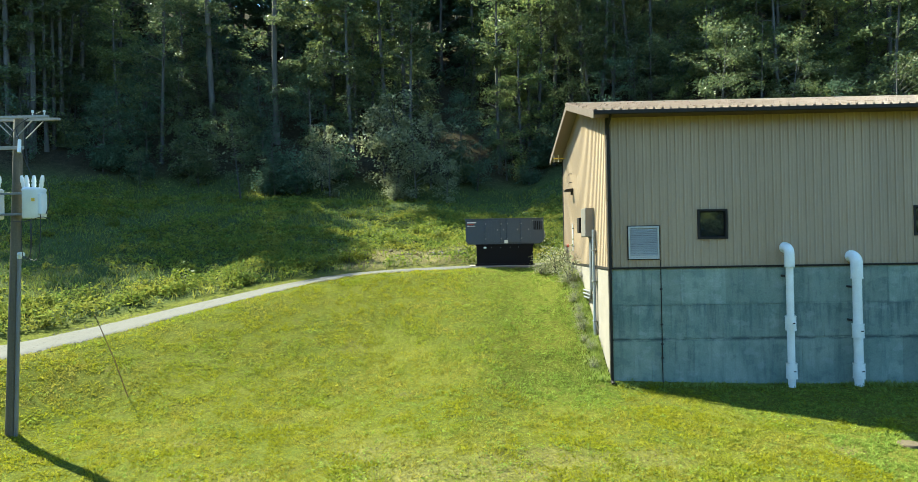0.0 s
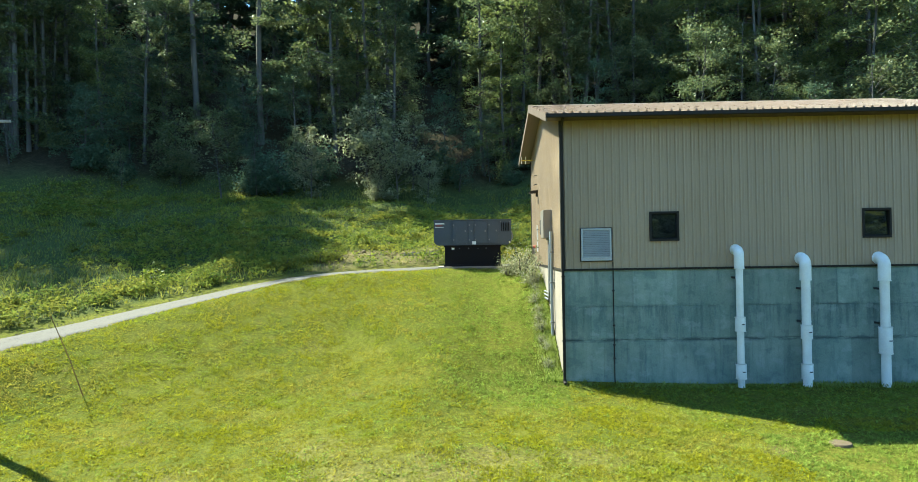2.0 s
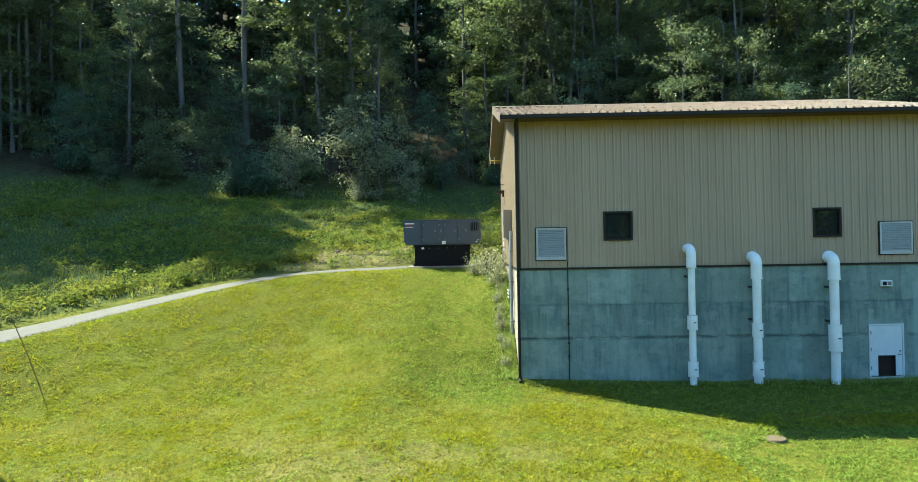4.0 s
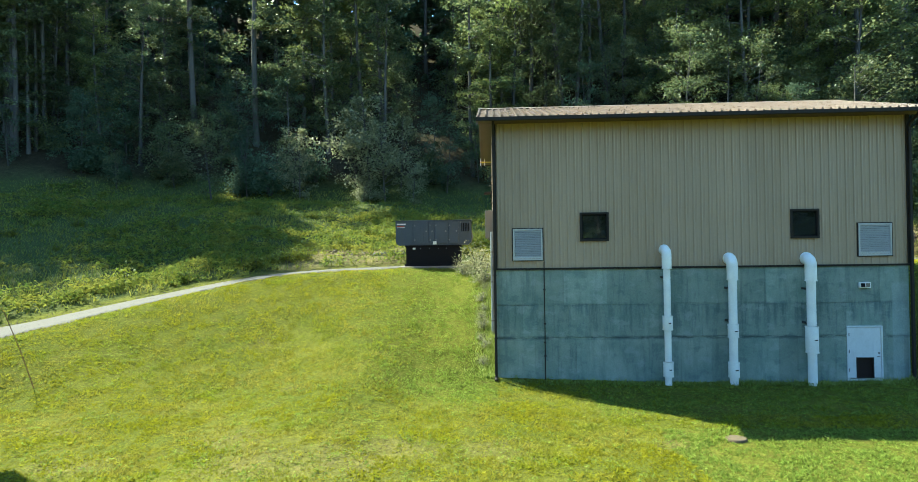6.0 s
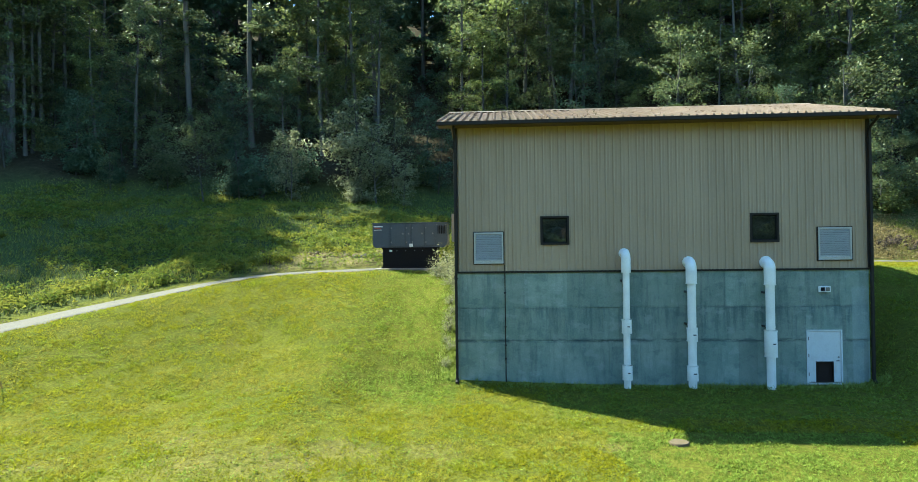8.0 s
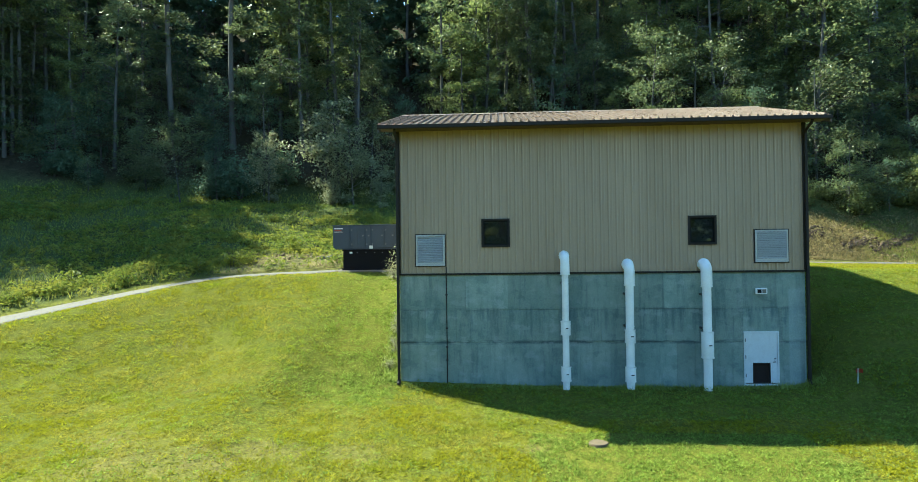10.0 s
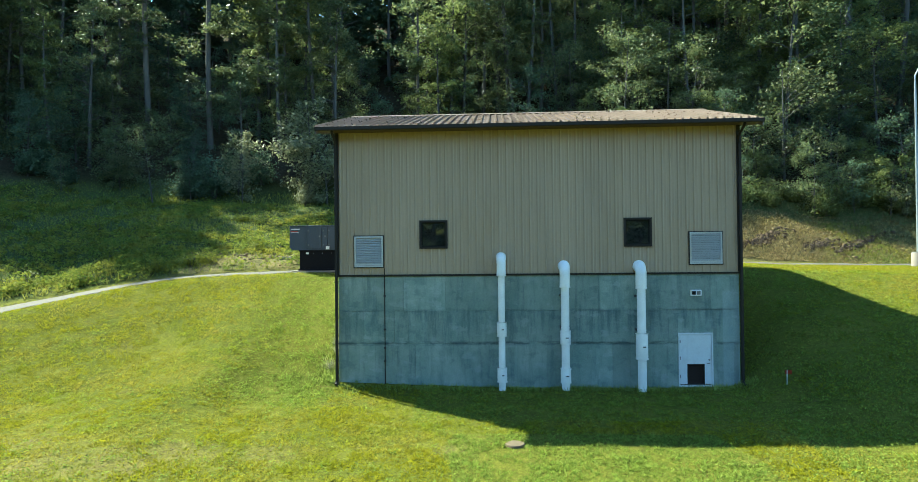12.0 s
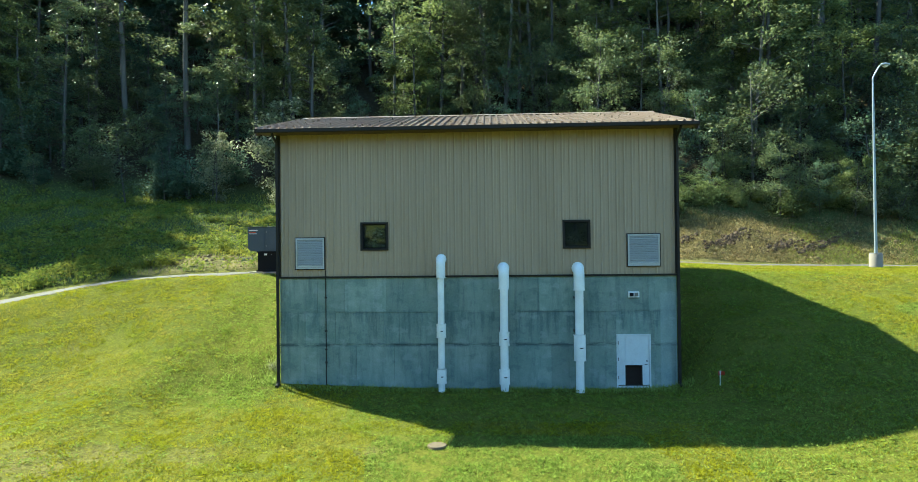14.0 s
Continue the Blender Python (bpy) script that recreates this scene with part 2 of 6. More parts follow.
def glass_pane():
    m, _, bsdf = nodes_of("window_glass")
    bsdf.inputs["Base Color"].default_value = (0.03, 0.035, 0.035, 1)
    bsdf.inputs["Roughness"].default_value = 0.03
    bsdf.inputs["Transmission Weight"].default_value = 0.6
    bsdf.inputs["IOR"].default_value = 2.1
    return m


GLASS = glass_pane()


# ---- the lie of the land ----
# the crest is the near edge of the gravel track and of the level yard: x, y, height, width of the level, slope of the lawn, slope of the bank
CREST = np.array([
    (-30.0, -20.0, -0.3, 3.0, 0.10, 0.22),
    (-18.0, 5.0, 0.35, 2.8, 0.30, 0.22),
    (-13.6, 16.6, 0.95, 3.2, 0.44, 0.24),
    (-11.9, 20.0, 1.30, 3.1, 0.26, 0.25),
    (-8.5, 23.0, 2.15, 3.1, 0.29, 0.25),
    (-4.6, 25.0, 2.95, 2.6, 0.31, 0.23),
    (0.0, 26.2, 3.17, 2.5, 0.33, 0.215),
    (4.4, 26.2, 3.20, 4.0, 0.405, 0.23),
    (16.6, 25.7, 3.38, 8.0, 0.520, 0.52),
    (22.0, 24.4, 3.20, 9.4, 0.30, 0.62),
    (32.0, 22.8, 3.05, 11.2, 0.28, 0.62),
    (60.0, 20.0, 2.80, 9.0, 0.28, 0.55),
    (120.0, 10.0, 2.50, 9.0, 0.25, 0.5),
])


def refine(p, steps):
    """Catmull-Rom through the rows."""
    out = []
    for i in range(len(p) - 1):
        a, b, c, d = p[max(i - 1, 0)], p[i], p[i + 1], p[min(i + 2, len(p) - 1)]
        for k in range(steps):
            t = k / steps
            out.append(0.5 * (2 * b + (c - a) * t + (2 * a - 5 * b + 4 * c - d) * t * t + (3 * b - a - 3 * c + d) * t ** 3))
    out.append(p[-1])
    return np.array(out)


CREST_FINE = refine(CREST, 22)


def smooth(a, b, v):
    t = np.clip((v - a) / (b - a), 0, 1)
    return t * t * (3 - 2 * t)


def soft_max(a, b, k):
    return 0.5 * (a + b + np.sqrt((a - b) ** 2 + k * k))


def wave(x, y, seed):
    """Smooth uneven noise, about -1 to 1, features about 3 units across."""
    grid = np.random.RandomState(seed).uniform(-1, 1, (128, 128))
    out = 0
    for k, amp in ((0.33, 1.0), (0.71, 0.55), (1.47, 0.3)):
        u, v = np.asarray(x) * k + 17.3 * k * seed, np.asarray(y) * k - 5.1 * seed
        i, j = np.floor(u).astype(int), np.floor(v).astype(int)
        fu, fv = u - i, v - j
        fu, fv = fu * fu * (3 - 2 * fu), fv * fv * (3 - 2 * fv)
        i0, i1, j0, j1 = i % 128, (i + 1) % 128, j % 128, (j + 1) % 128
        out = out + amp * ((grid[i0, j0] * (1 - fu) + grid[i1, j0] * fu) * (1 - fv) + (grid[i0, j1] * (1 - fu) + grid[i1, j1] * fu) * fv)
    return out


def crest_at(x, y):
    """Distance from the crest (positive up the hill) and the crest's figures at the nearest place."""
    best = np.full(x.shape, 1e18)
    side = np.zeros(x.shape)
    fig = np.zeros(x.shape + (4,))
    c = CREST_FINE
    for i in range(len(c) - 1):
        ax, ay, bx, by = c[i, 0], c[i, 1], c[i + 1, 0], c[i + 1, 1]
        ux, uy = bx - ax, by - ay
        t = np.clip(((x - ax) * ux + (y - ay) * uy) / (ux * ux + uy * uy), 0, 1)
        dx, dy = x - (ax + t * ux), y - (ay + t * uy)
        d2 = dx * dx + dy * dy
        m = d2 < best
        best = np.where(m, d2, best)
        side = np.where(m, np.sign(ux * dy - uy * dx), side)
        fig = np.where(m[..., None], c[i, 2:] + t[..., None] * (c[i + 1, 2:] - c[i, 2:]), fig)
    return np.sqrt(best) * side, fig


def raw_height(x, y, d, f):
    zc, wide, down, up = f[..., 0], f[..., 1], f[..., 2], f[..., 3]
    base = np.where(y > 8, -0.75 + 0.047 * np.clip(y - 4, 0, 14.5), -0.562 + 0.02 * (y - 8))
    base = base + 0.05 * wave(x * 0.35, y * 0.35, 3) - 0.26 * smooth(1.5, -5, x)
    base = base + 16 * smooth(-30, -70, y)
    # the slope is steepest under the crest and runs out softly at its foot
    lawn = soft_max(base, zc + (down + 0.13 * smooth(1, -3, x) * smooth(-13, -7, x)) * np.minimum(d + 0.2, 0), 0.16 + 0.75 * smooth(3.5, -2, x) * smooth(-14, -7, x))
    # the bank heaped against the end wall
    lawn = lawn + np.interp(y, [18.6, 20.6, 21.8, 22.7, 24.0, 25.0, 26.2], [0, 0.36, 0.66, 0.84, 0.68, 0.38, 0]) * np.exp(-((np.minimum(x, 4.6) - 4.6) / 1.35) ** 2) * smooth(9, 7, x)
    e = np.clip(d - wide, 0, None)
    edge = np.interp(x, [-40, -20, -10, 0, 4, 12, 18, 22, 60], [27, 25, 21, 20, 22, 20, 9, 5, 5])
    hill = zc + 0.045 * np.clip(d, 0, wide) * smooth(21, 15, x) + up * np.minimum(e, edge) + 0.62 * np.clip(e - edge, 0, 60) + 0.30 * np.clip(e - edge - 60, 0, 200)
    hill = hill + smooth(0.3, 3, e) * (0.22 * wave(x * 0.5, y * 0.5, 5) + 0.10 * wave(x * 1.7, y * 1.7, 6))
    return np.where(d < 0, lawn, hill)


def axis_steps(*spans):
    out = [spans[0][0]]
    for lo, hi, step in spans:
        n = max(1, round((hi - lo) / step))
        out += list(np.linspace(lo, hi, n + 1)[1:])
    return np.array(out)


GX = axis_steps((-420, -120, 25), (-120, -40, 4), (-40, -20, 0.8), (-20, 34, 0.3), (34, 60, 1.0), (60, 140, 5), (140, 460, 25))
GY = axis_steps((-320, -100, 20), (-100, -20, 4), (-20, 6, 1.0), (6, 40, 0.3), (40, 60, 0.6), (60, 130, 3), (130, 500, 25))


def land_grid():
    gx, gy = np.meshgrid(GX, GY)
    d, f = crest_at(gx, gy)
    z = raw_height(gx, gy, d, f)
    for _ in range(8):
        p = np.pad(z, 1, mode="edge")
        soft = (p[:-2, 1:-1] + p[2:, 1:-1] + p[1:-1, :-2] + p[1:-1, 2:] + 4 * z) / 8
        z = np.where((np.abs(gx) < 34) & (gy > 7) & (gy < 40), soft, z)
    edge = np.interp(gx, [-40, -20, -10, 0, 4, 12, 18, 22, 60], [27, 25, 21, 20, 22, 20, 9, 5, 5])
    z = z + 0.015 * wave(gx * 2.2, gy * 2.2, 8)
    return gx, gy, z, d, d - f[..., 1], edge


LAND_X, LAND_Y, LAND_Z, LAND_D, LAND_E, LAND_EDGE = land_grid()


def on_grid(field, x, y):
    """The field between the grid's corners."""
    x, y = np.asarray(x, float), np.asarray(y, float)
    i = np.clip(np.searchsorted(GX, x) - 1, 0, len(GX) - 2)
    j = np.clip(np.searchsorted(GY, y) - 1, 0, len(GY) - 2)
    u, v = (x - GX[i]) / (GX[i + 1] - GX[i]), (y - GY[j]) / (GY[j + 1] - GY[j])
    return (field[j, i] * (1 - u) + field[j, i + 1] * u) * (1 - v) + (field[j + 1, i] * (1 - u) + field[j + 1, i + 1] * u) * v


def height(x, y):
    return on_grid(LAND_Z, x, y)


def ground_z(x, y):
    return float(height(np.array([x]), np.array([y]))[0])


# ---- mesh helpers ----
def mesh_np(name, verts, faces, material, smooth_on=False):
    me = bpy.data.meshes.new(name)
    verts, faces = np.asarray(verts, np.float32), np.asarray(faces, np.int32)
    k = faces.shape[1]
    me.vertices.add(len(verts))
    me.vertices.foreach_set("co", verts.ravel())
    me.loops.add(faces.size)
    me.loops.foreach_set("vertex_index", faces.ravel())
    me.polygons.add(len(faces))
    me.polygons.foreach_set("loop_start", np.arange(0, faces.size, k, dtype=np.int32))
    if smooth_on:
        me.polygons.foreach_set("use_smooth", np.ones(len(faces), bool))
    me.update(calc_edges=True)
    me.materials.append(material)
    return me


def part(name, bm, material, parent=None, label=""):
    """Links a bmesh as one mesh object under a thing."""
    me = bpy.data.meshes.new(name)
    bm.to_mesh(me)
    bm.free()
    me.materials.append(material)
    ob = new(name, me)
    if parent:
        ob.parent = parent
    return tagged(ob, label)


def linked(name, me, parent=None, label="", m=None):
    ob = new(name, me)
    if parent:
        ob.parent = parent
    if m:
        ob.matrix_basis = m
    return tagged(ob, label)


def thing(name, at, label, category, group="", kind=""):
    ob = new(name)
    ob.location = at
    ob.empty_display_size = 0.2
    return tagged(ob, label, category, group, kind)


def add_box(bm, lo, hi, bevel=0.0):
    lo, hi = Vector(lo), Vector(hi)
    made = bmesh.ops.create_cube(bm, size=1, matrix=Matrix.Translation((lo + hi) / 2) @ Matrix.Diagonal((*(hi - lo), 1)))
    if bevel:
        edges = {e for v in made["verts"] for e in v.link_edges}
        bmesh.ops.bevel(bm, geom=list(edges), offset=bevel, segments=2, profile=0.6, affect="EDGES")
    return bm


def box(lo, hi, bevel=0.0):
    return add_box(bmesh.new(), lo, hi, bevel)


def add_tube(bm, points, radii, sides=14, caps=True):
    """A round tube along points; radii one or one per point."""
    pts = [Vector(p) for p in points]
    if not isinstance(radii, (list, tuple)):
        radii = [radii] * len(pts)
    rings = []
    ref = None
    for i, p in enumerate(pts):
        way = (pts[min(i + 1, len(pts) - 1)] - pts[max(i - 1, 0)]).normalized()
        if ref is None:
            ref = way.orthogonal().normalized()
        ref = (ref - way * ref.dot(way)).normalized()
        side = way.cross(ref)
        rings.append([bm.verts.new(p + (ref * math.cos(a) + side * math.sin(a)) * radii[i])
                      for a in [2 * math.pi * k / sides for k in range(sides)]])
    for r, s in zip(rings, rings[1:]):
        for k in range(sides):
            bm.faces.new((r[k], r[(k + 1) % sides], s[(k + 1) % sides], s[k])).smooth = True
    if caps:
        bm.faces.new([bm.verts.new(v.co) for v in rings[0][::-1]])
        bm.faces.new([bm.verts.new(v.co) for v in rings[-1]])
    return bm


def tube(points, radii, sides=14, caps=True):
    return add_tube(bmesh.new(), points, radii, sides, caps)


def prism(outline, axis, lo, hi):
    """A flat outline (pairs) pushed out along an axis from lo to hi; x: pairs are y, z; y: x, z; z: x, y."""
    bm = bmesh.new()

    def at(p, v):
        return {"x": (v, *p), "y": (p[0], v, p[1]), "z": (*p, v)}[axis]
    a = [bm.verts.new(at(p, lo)) for p in outline]
    b = [bm.verts.new(at(p, hi)) for p in outline]
    n = len(outline)
    for i in range(n):
        bm.faces.new((a[i], a[(i + 1) % n], b[(i + 1) % n], b[i]))
    bm.faces.new(a[::-1])
    bm.faces.new(b)
    bmesh.ops.recalc_face_normals(bm, faces=bm.faces)
    return bm


# ---- ground ----
# worn places in the lawn: x, y, radius
LAWN_SPOTS = ((-3.54, 20.1, 0.34), (-1.9, 13.5, 0.75), (1.0, 12.0, 1.2), (2.2, 13.0, 0.6), (4.2, 13.0, 0.6), (-5.0, 12.3, 0.7), (-1.1, 12.0, 0.7), (-6.4, 14.5, 0.3), (-1.6, 16.8, 0.22), (8.2, 13.2, 0.35))


def build_ground():
    gx, gy, gz = LAND_X, LAND_Y, LAND_Z
    n, m = gx.shape
    idx = np.arange(n * m).reshape(n, m)
    faces = np.stack([idx[:-1, :-1], idx[:-1, 1:], idx[1:, 1:], idx[1:, :-1]], -1).reshape(-1, 4)
    mat, nt, bsdf = nodes_of("earth_and_turf")
    zone = nt.nodes.new("ShaderNodeAttribute")
    zone.attribute_name = "zone"
    sep = nt.nodes.new("ShaderNodeSeparateColor")
    nt.links.new(zone.outputs["Color"], sep.inputs[0])
    broad, mid, fine = noise_node(nt, 0.35, 5, 0.65), noise_node(nt, 2.2, 5, 0.7), noise_node(nt, 22, 4, 0.7)
    turf = mixed(nt, span(nt, broad, 0.35, 0.65, 0, 1), (0.070, 0.081, 0.013), (0.102, 0.102, 0.017))
    turf = mixed(nt, span(nt, mid, 0.56, 0.78, 0, 0.7), turf, (0.098, 0.074, 0.027))
    rough = mixed(nt, span(nt, mid, 0.35, 0.7, 0, 1), (0.042, 0.060, 0.020), (0.080, 0.086, 0.028))
    floor = mixed(nt, span(nt, mid, 0.35, 0.7, 0, 1), (0.030, 0.026, 0.016), (0.060, 0.048, 0.028))
    bare = mixed(nt, span(nt, mid, 0.35, 0.7, 0, 1), (0.125, 0.092, 0.040), (0.260, 0.196, 0.096))
    colour = mixed(nt, sep.outputs[0], turf, rough)
    colour = mixed(nt, sep.outputs[1], colour, floor)
    colour = mixed(nt, sep.outputs[2], colour, bare)
    speck = noise_node(nt, 34, 3, 0.75)
    colour = scaled(nt, colour, span(nt, noise_node(nt, 10.0, 3), 0.34, 0.66, 0.70, 1.30))
    colour = scaled(nt, colour, span(nt, speck, 0.34, 0.66, 0.42, 1.5))
    nt.links.new(scaled(nt, colour, span(nt, fine, 0.3, 0.7, 0.65, 1.3)), bsdf.inputs["Base Color"])
    bsdf.inputs["Roughness"].default_value = 0.95
    bsdf.inputs["Specular IOR Level"].default_value = 0.02
    bumped(nt, bsdf, fine, 0.8, 0.03)
    me = mesh_np("ground", np.stack([gx, gy, gz], -1).reshape(-1, 3), faces, mat, True)
    e, edge = LAND_E, LAND_EDGE
    col = np.zeros((n * m, 4), np.float32)
    col[:, 0] = smooth(-0.3, 0.8, e).ravel()
    col[:, 1] = smooth(1, 5, e - edge + 1.2 * wave(gx * 0.6, gy * 0.6, 12)).ravel()
    col[:, 0] = np.maximum(col[:, 0], smooth(-24, -34, gy).ravel())
    bank = np.exp(-((gx - 24) / 7) ** 2) * np.exp(-((e - 2.0) / 2.1) ** 2) + 0.8 * np.exp(-((gx + 2.6) / 3.4) ** 4) * np.exp(-((e - 2.4) / 2.4) ** 4)
    worn = sum(np.exp(-(((gx - bx) / (1.4 * br)) ** 2 + ((gy - by) / br) ** 2)) for bx, by, br in LAWN_SPOTS)
    col[:, 2] = np.clip(bank * (0.9 + 0.5 * wave(gx * 1.5, gy * 1.5, 13)) + 0.25 * worn, 0, 1).ravel()
    col[:, 3] = 1
    att = me.color_attributes.new("zone", "FLOAT_COLOR", "POINT")
    att.data.foreach_set("color", col.ravel())
    return tagged(new("ground", me), "grassy ground rising from a mown lawn to a wooded hillside", "ground", kind="structure")


build_ground()


def build_track():
    """The gravel track along the crest, its edges ragged, a little above the turf."""
    rows = [r for r in refine(CREST, 24) if -19 < r[0] < 4.2]
    verts, faces, n = [], [], 9
    for i, r in enumerate(rows):
        nxt = rows[min(i + 1, len(rows) - 1)]
        prv = rows[max(i - 1, 0)]
        ux, uy = nxt[0] - prv[0], nxt[1] - prv[1]
        ln = math.hypot(ux, uy)
        nx, ny = -uy / ln, ux / ln
        for k in range(n):
            rag = 0.13 * math.sin(i * 1.7 + k) + 0.09 * math.sin(i * 0.63 + 2 * k)
            off = 0.12 + (r[3] - 0.95) * k / (n - 1) + (rag if k in (0, n - 1) else 0)
            x, y = r[0] + nx * off, r[1] + ny * off
            lift = 0.035 if 0 < k < n - 1 else -0.03
            verts.append((x, y, ground_z(x, y) + lift))
    for i in range(len(rows) - 1):
        for k in range(n - 1):
            a = i * n + k
            faces.append((a, a + n, a + n + 1, a + 1))
    ob = new("road", mesh_np("road", verts, faces, GRAVEL, True))
    tagged(ob, "pale grey gravel track curving along the top of the lawn", "track", kind="structure")


build_track()


def build_yard_road():
    """The far side of the level yard: a pale worn drive at the foot of the bank."""
    rows = [r for r in refine(CREST, 16) if 17.5 < r[0] < 62]
    verts, faces, n = [], [], 5
    for i, r in enumerate(rows):
        nxt, prv = rows[min(i + 1, len(rows) - 1)], rows[max(i - 1, 0)]
        ux, uy = nxt[0] - prv[0], nxt[1] - prv[1]
        ln = math.hypot(ux, uy)
        for k in range(n):
            off = r[3] - 1.0 + 0.7 * k / (n - 1) + 0.12 * math.sin(i * 1.3 + k)
            x, y = r[0] - uy / ln * off, r[1] + ux / ln * off
            verts.append((x, y, ground_z(x, y) + (0.05 if 0 < k < n - 1 else -0.02)))
    for i in range(len(rows) - 1):
        for k in range(n - 1):
            a = i * n + k
            faces.append((a, a + n, a + n + 1, a + 1))
    ob = new("road", mesh_np("road", verts, faces, GRAVEL, True))
    tagged(ob, "pale gravel drive at the foot of the cut bank", "drive", kind="structure")


build_yard_road()

# ---- the building ----
BX0, BX1, BY0, BY1 = 4.40, 16.60, 18.30, 27.40
SILL, WALL_TOP = 3.39, 7.83
RIDGE_Y, RIDGE_Z = 22.85, 9.27
RX0, RX1, EAVE_Y0, EAVE_Y1 = 3.90, 17.12, 17.70, 28.00
PITCH = (RIDGE_Z - 7.93) / (RIDGE_Y - EAVE_Y0)
building = thing("utility_building", (BX0, BY0, 0), "tan metal-sided utility building on a tall grey concrete base", "building")
OFF = Vector((BX0, BY0, 0))


def b_part(name, bm, material, label="", parent=None):
    bmesh.ops.translate(bm, verts=bm.verts, vec=-OFF)
    return part(name, bm, material, parent or building, label)


WINDOWS = [(6.985, 7.812, 4.236, 5.070), (13.190, 13.995, 4.236, 5.073)]
VENTS = [(4.915, 5.86, 3.64, 4.645), (15.10, 16.11, 3.65, 4.66)]
DOOR = (14.755, 15.78, 0.0, 1.607)


def concrete_base():
    t = 0.25
    bm = bmesh.new()
    y = BY0 + 0.02
    add_box(bm, (BX0 + 0.02, y, -1.2), (DOOR[0], y + t, SILL))
    add_box(bm, (DOOR[1], y, -1.2), (BX1 - 0.02, y + t, SILL))
    add_box(bm, (DOOR[0], y, DOOR[3]), (DOOR[1], y + t, SILL))
    add_box(bm, (DOOR[0], y, -1.2), (DOOR[1], y + t, DOOR[2] - 0.02))
    b_part("foundation_wall", bm, CONCRETE, "stained grey cast concrete base wall in its shade colour")
    # end walls take the sunlit colour, the front wall the shaded one
    for lo, hi in (((BX0, y + t, -1.2), (BX0 + t, BY1, SILL)), ((BX1 - t, y + t, -1.2), (BX1, BY1, SILL)), ((BX0 + t, BY1 - t, -1.2), (BX1 - t, BY1, SILL))):
        b_part("end_foundation_wall", box(lo, hi), CONCRETE_PALE, "pale cast concrete base wall in its sunlit colour")


def siding_run(bm, u0, u1, z0, z1, place, origin):
    """Ribbed sheet between u0 and u1 (ribs every 0.2346 m from origin); place(u, out, z) gives the point."""
    pitch = 0.2346
    cuts = [u0, u1]
    prof = [(0.0, 0.0), (0.022, 0.023), (0.048, 0.023), (0.070, 0.0), (0.120, 0.0), (0.126, 0.005), (0.152, 0.005), (0.158, 0.0)]
    k0, k1 = math.floor((u0 - origin) / pitch) - 1, math.ceil((u1 - origin) / pitch) + 1
    line = [(origin + k * pitch + a, b) for k in range(k0, k1) for a, b in prof]
    us, hs = [p[0] for p in line], [p[1] for p in line]
    pts = [(u, float(np.interp(u, us, hs))) for u in cuts] + [p for p in line if u0 < p[0] < u1]
    pts.sort()
    rows = [[bm.verts.new(place(u, h, z(u) if callable(z) else z)) for u, h in pts] for z in (z0, z1)]
    for i in range(len(pts) - 1):
        bm.faces.new((rows[0][i], rows[0][i + 1], rows[1][i + 1], rows[1][i]))


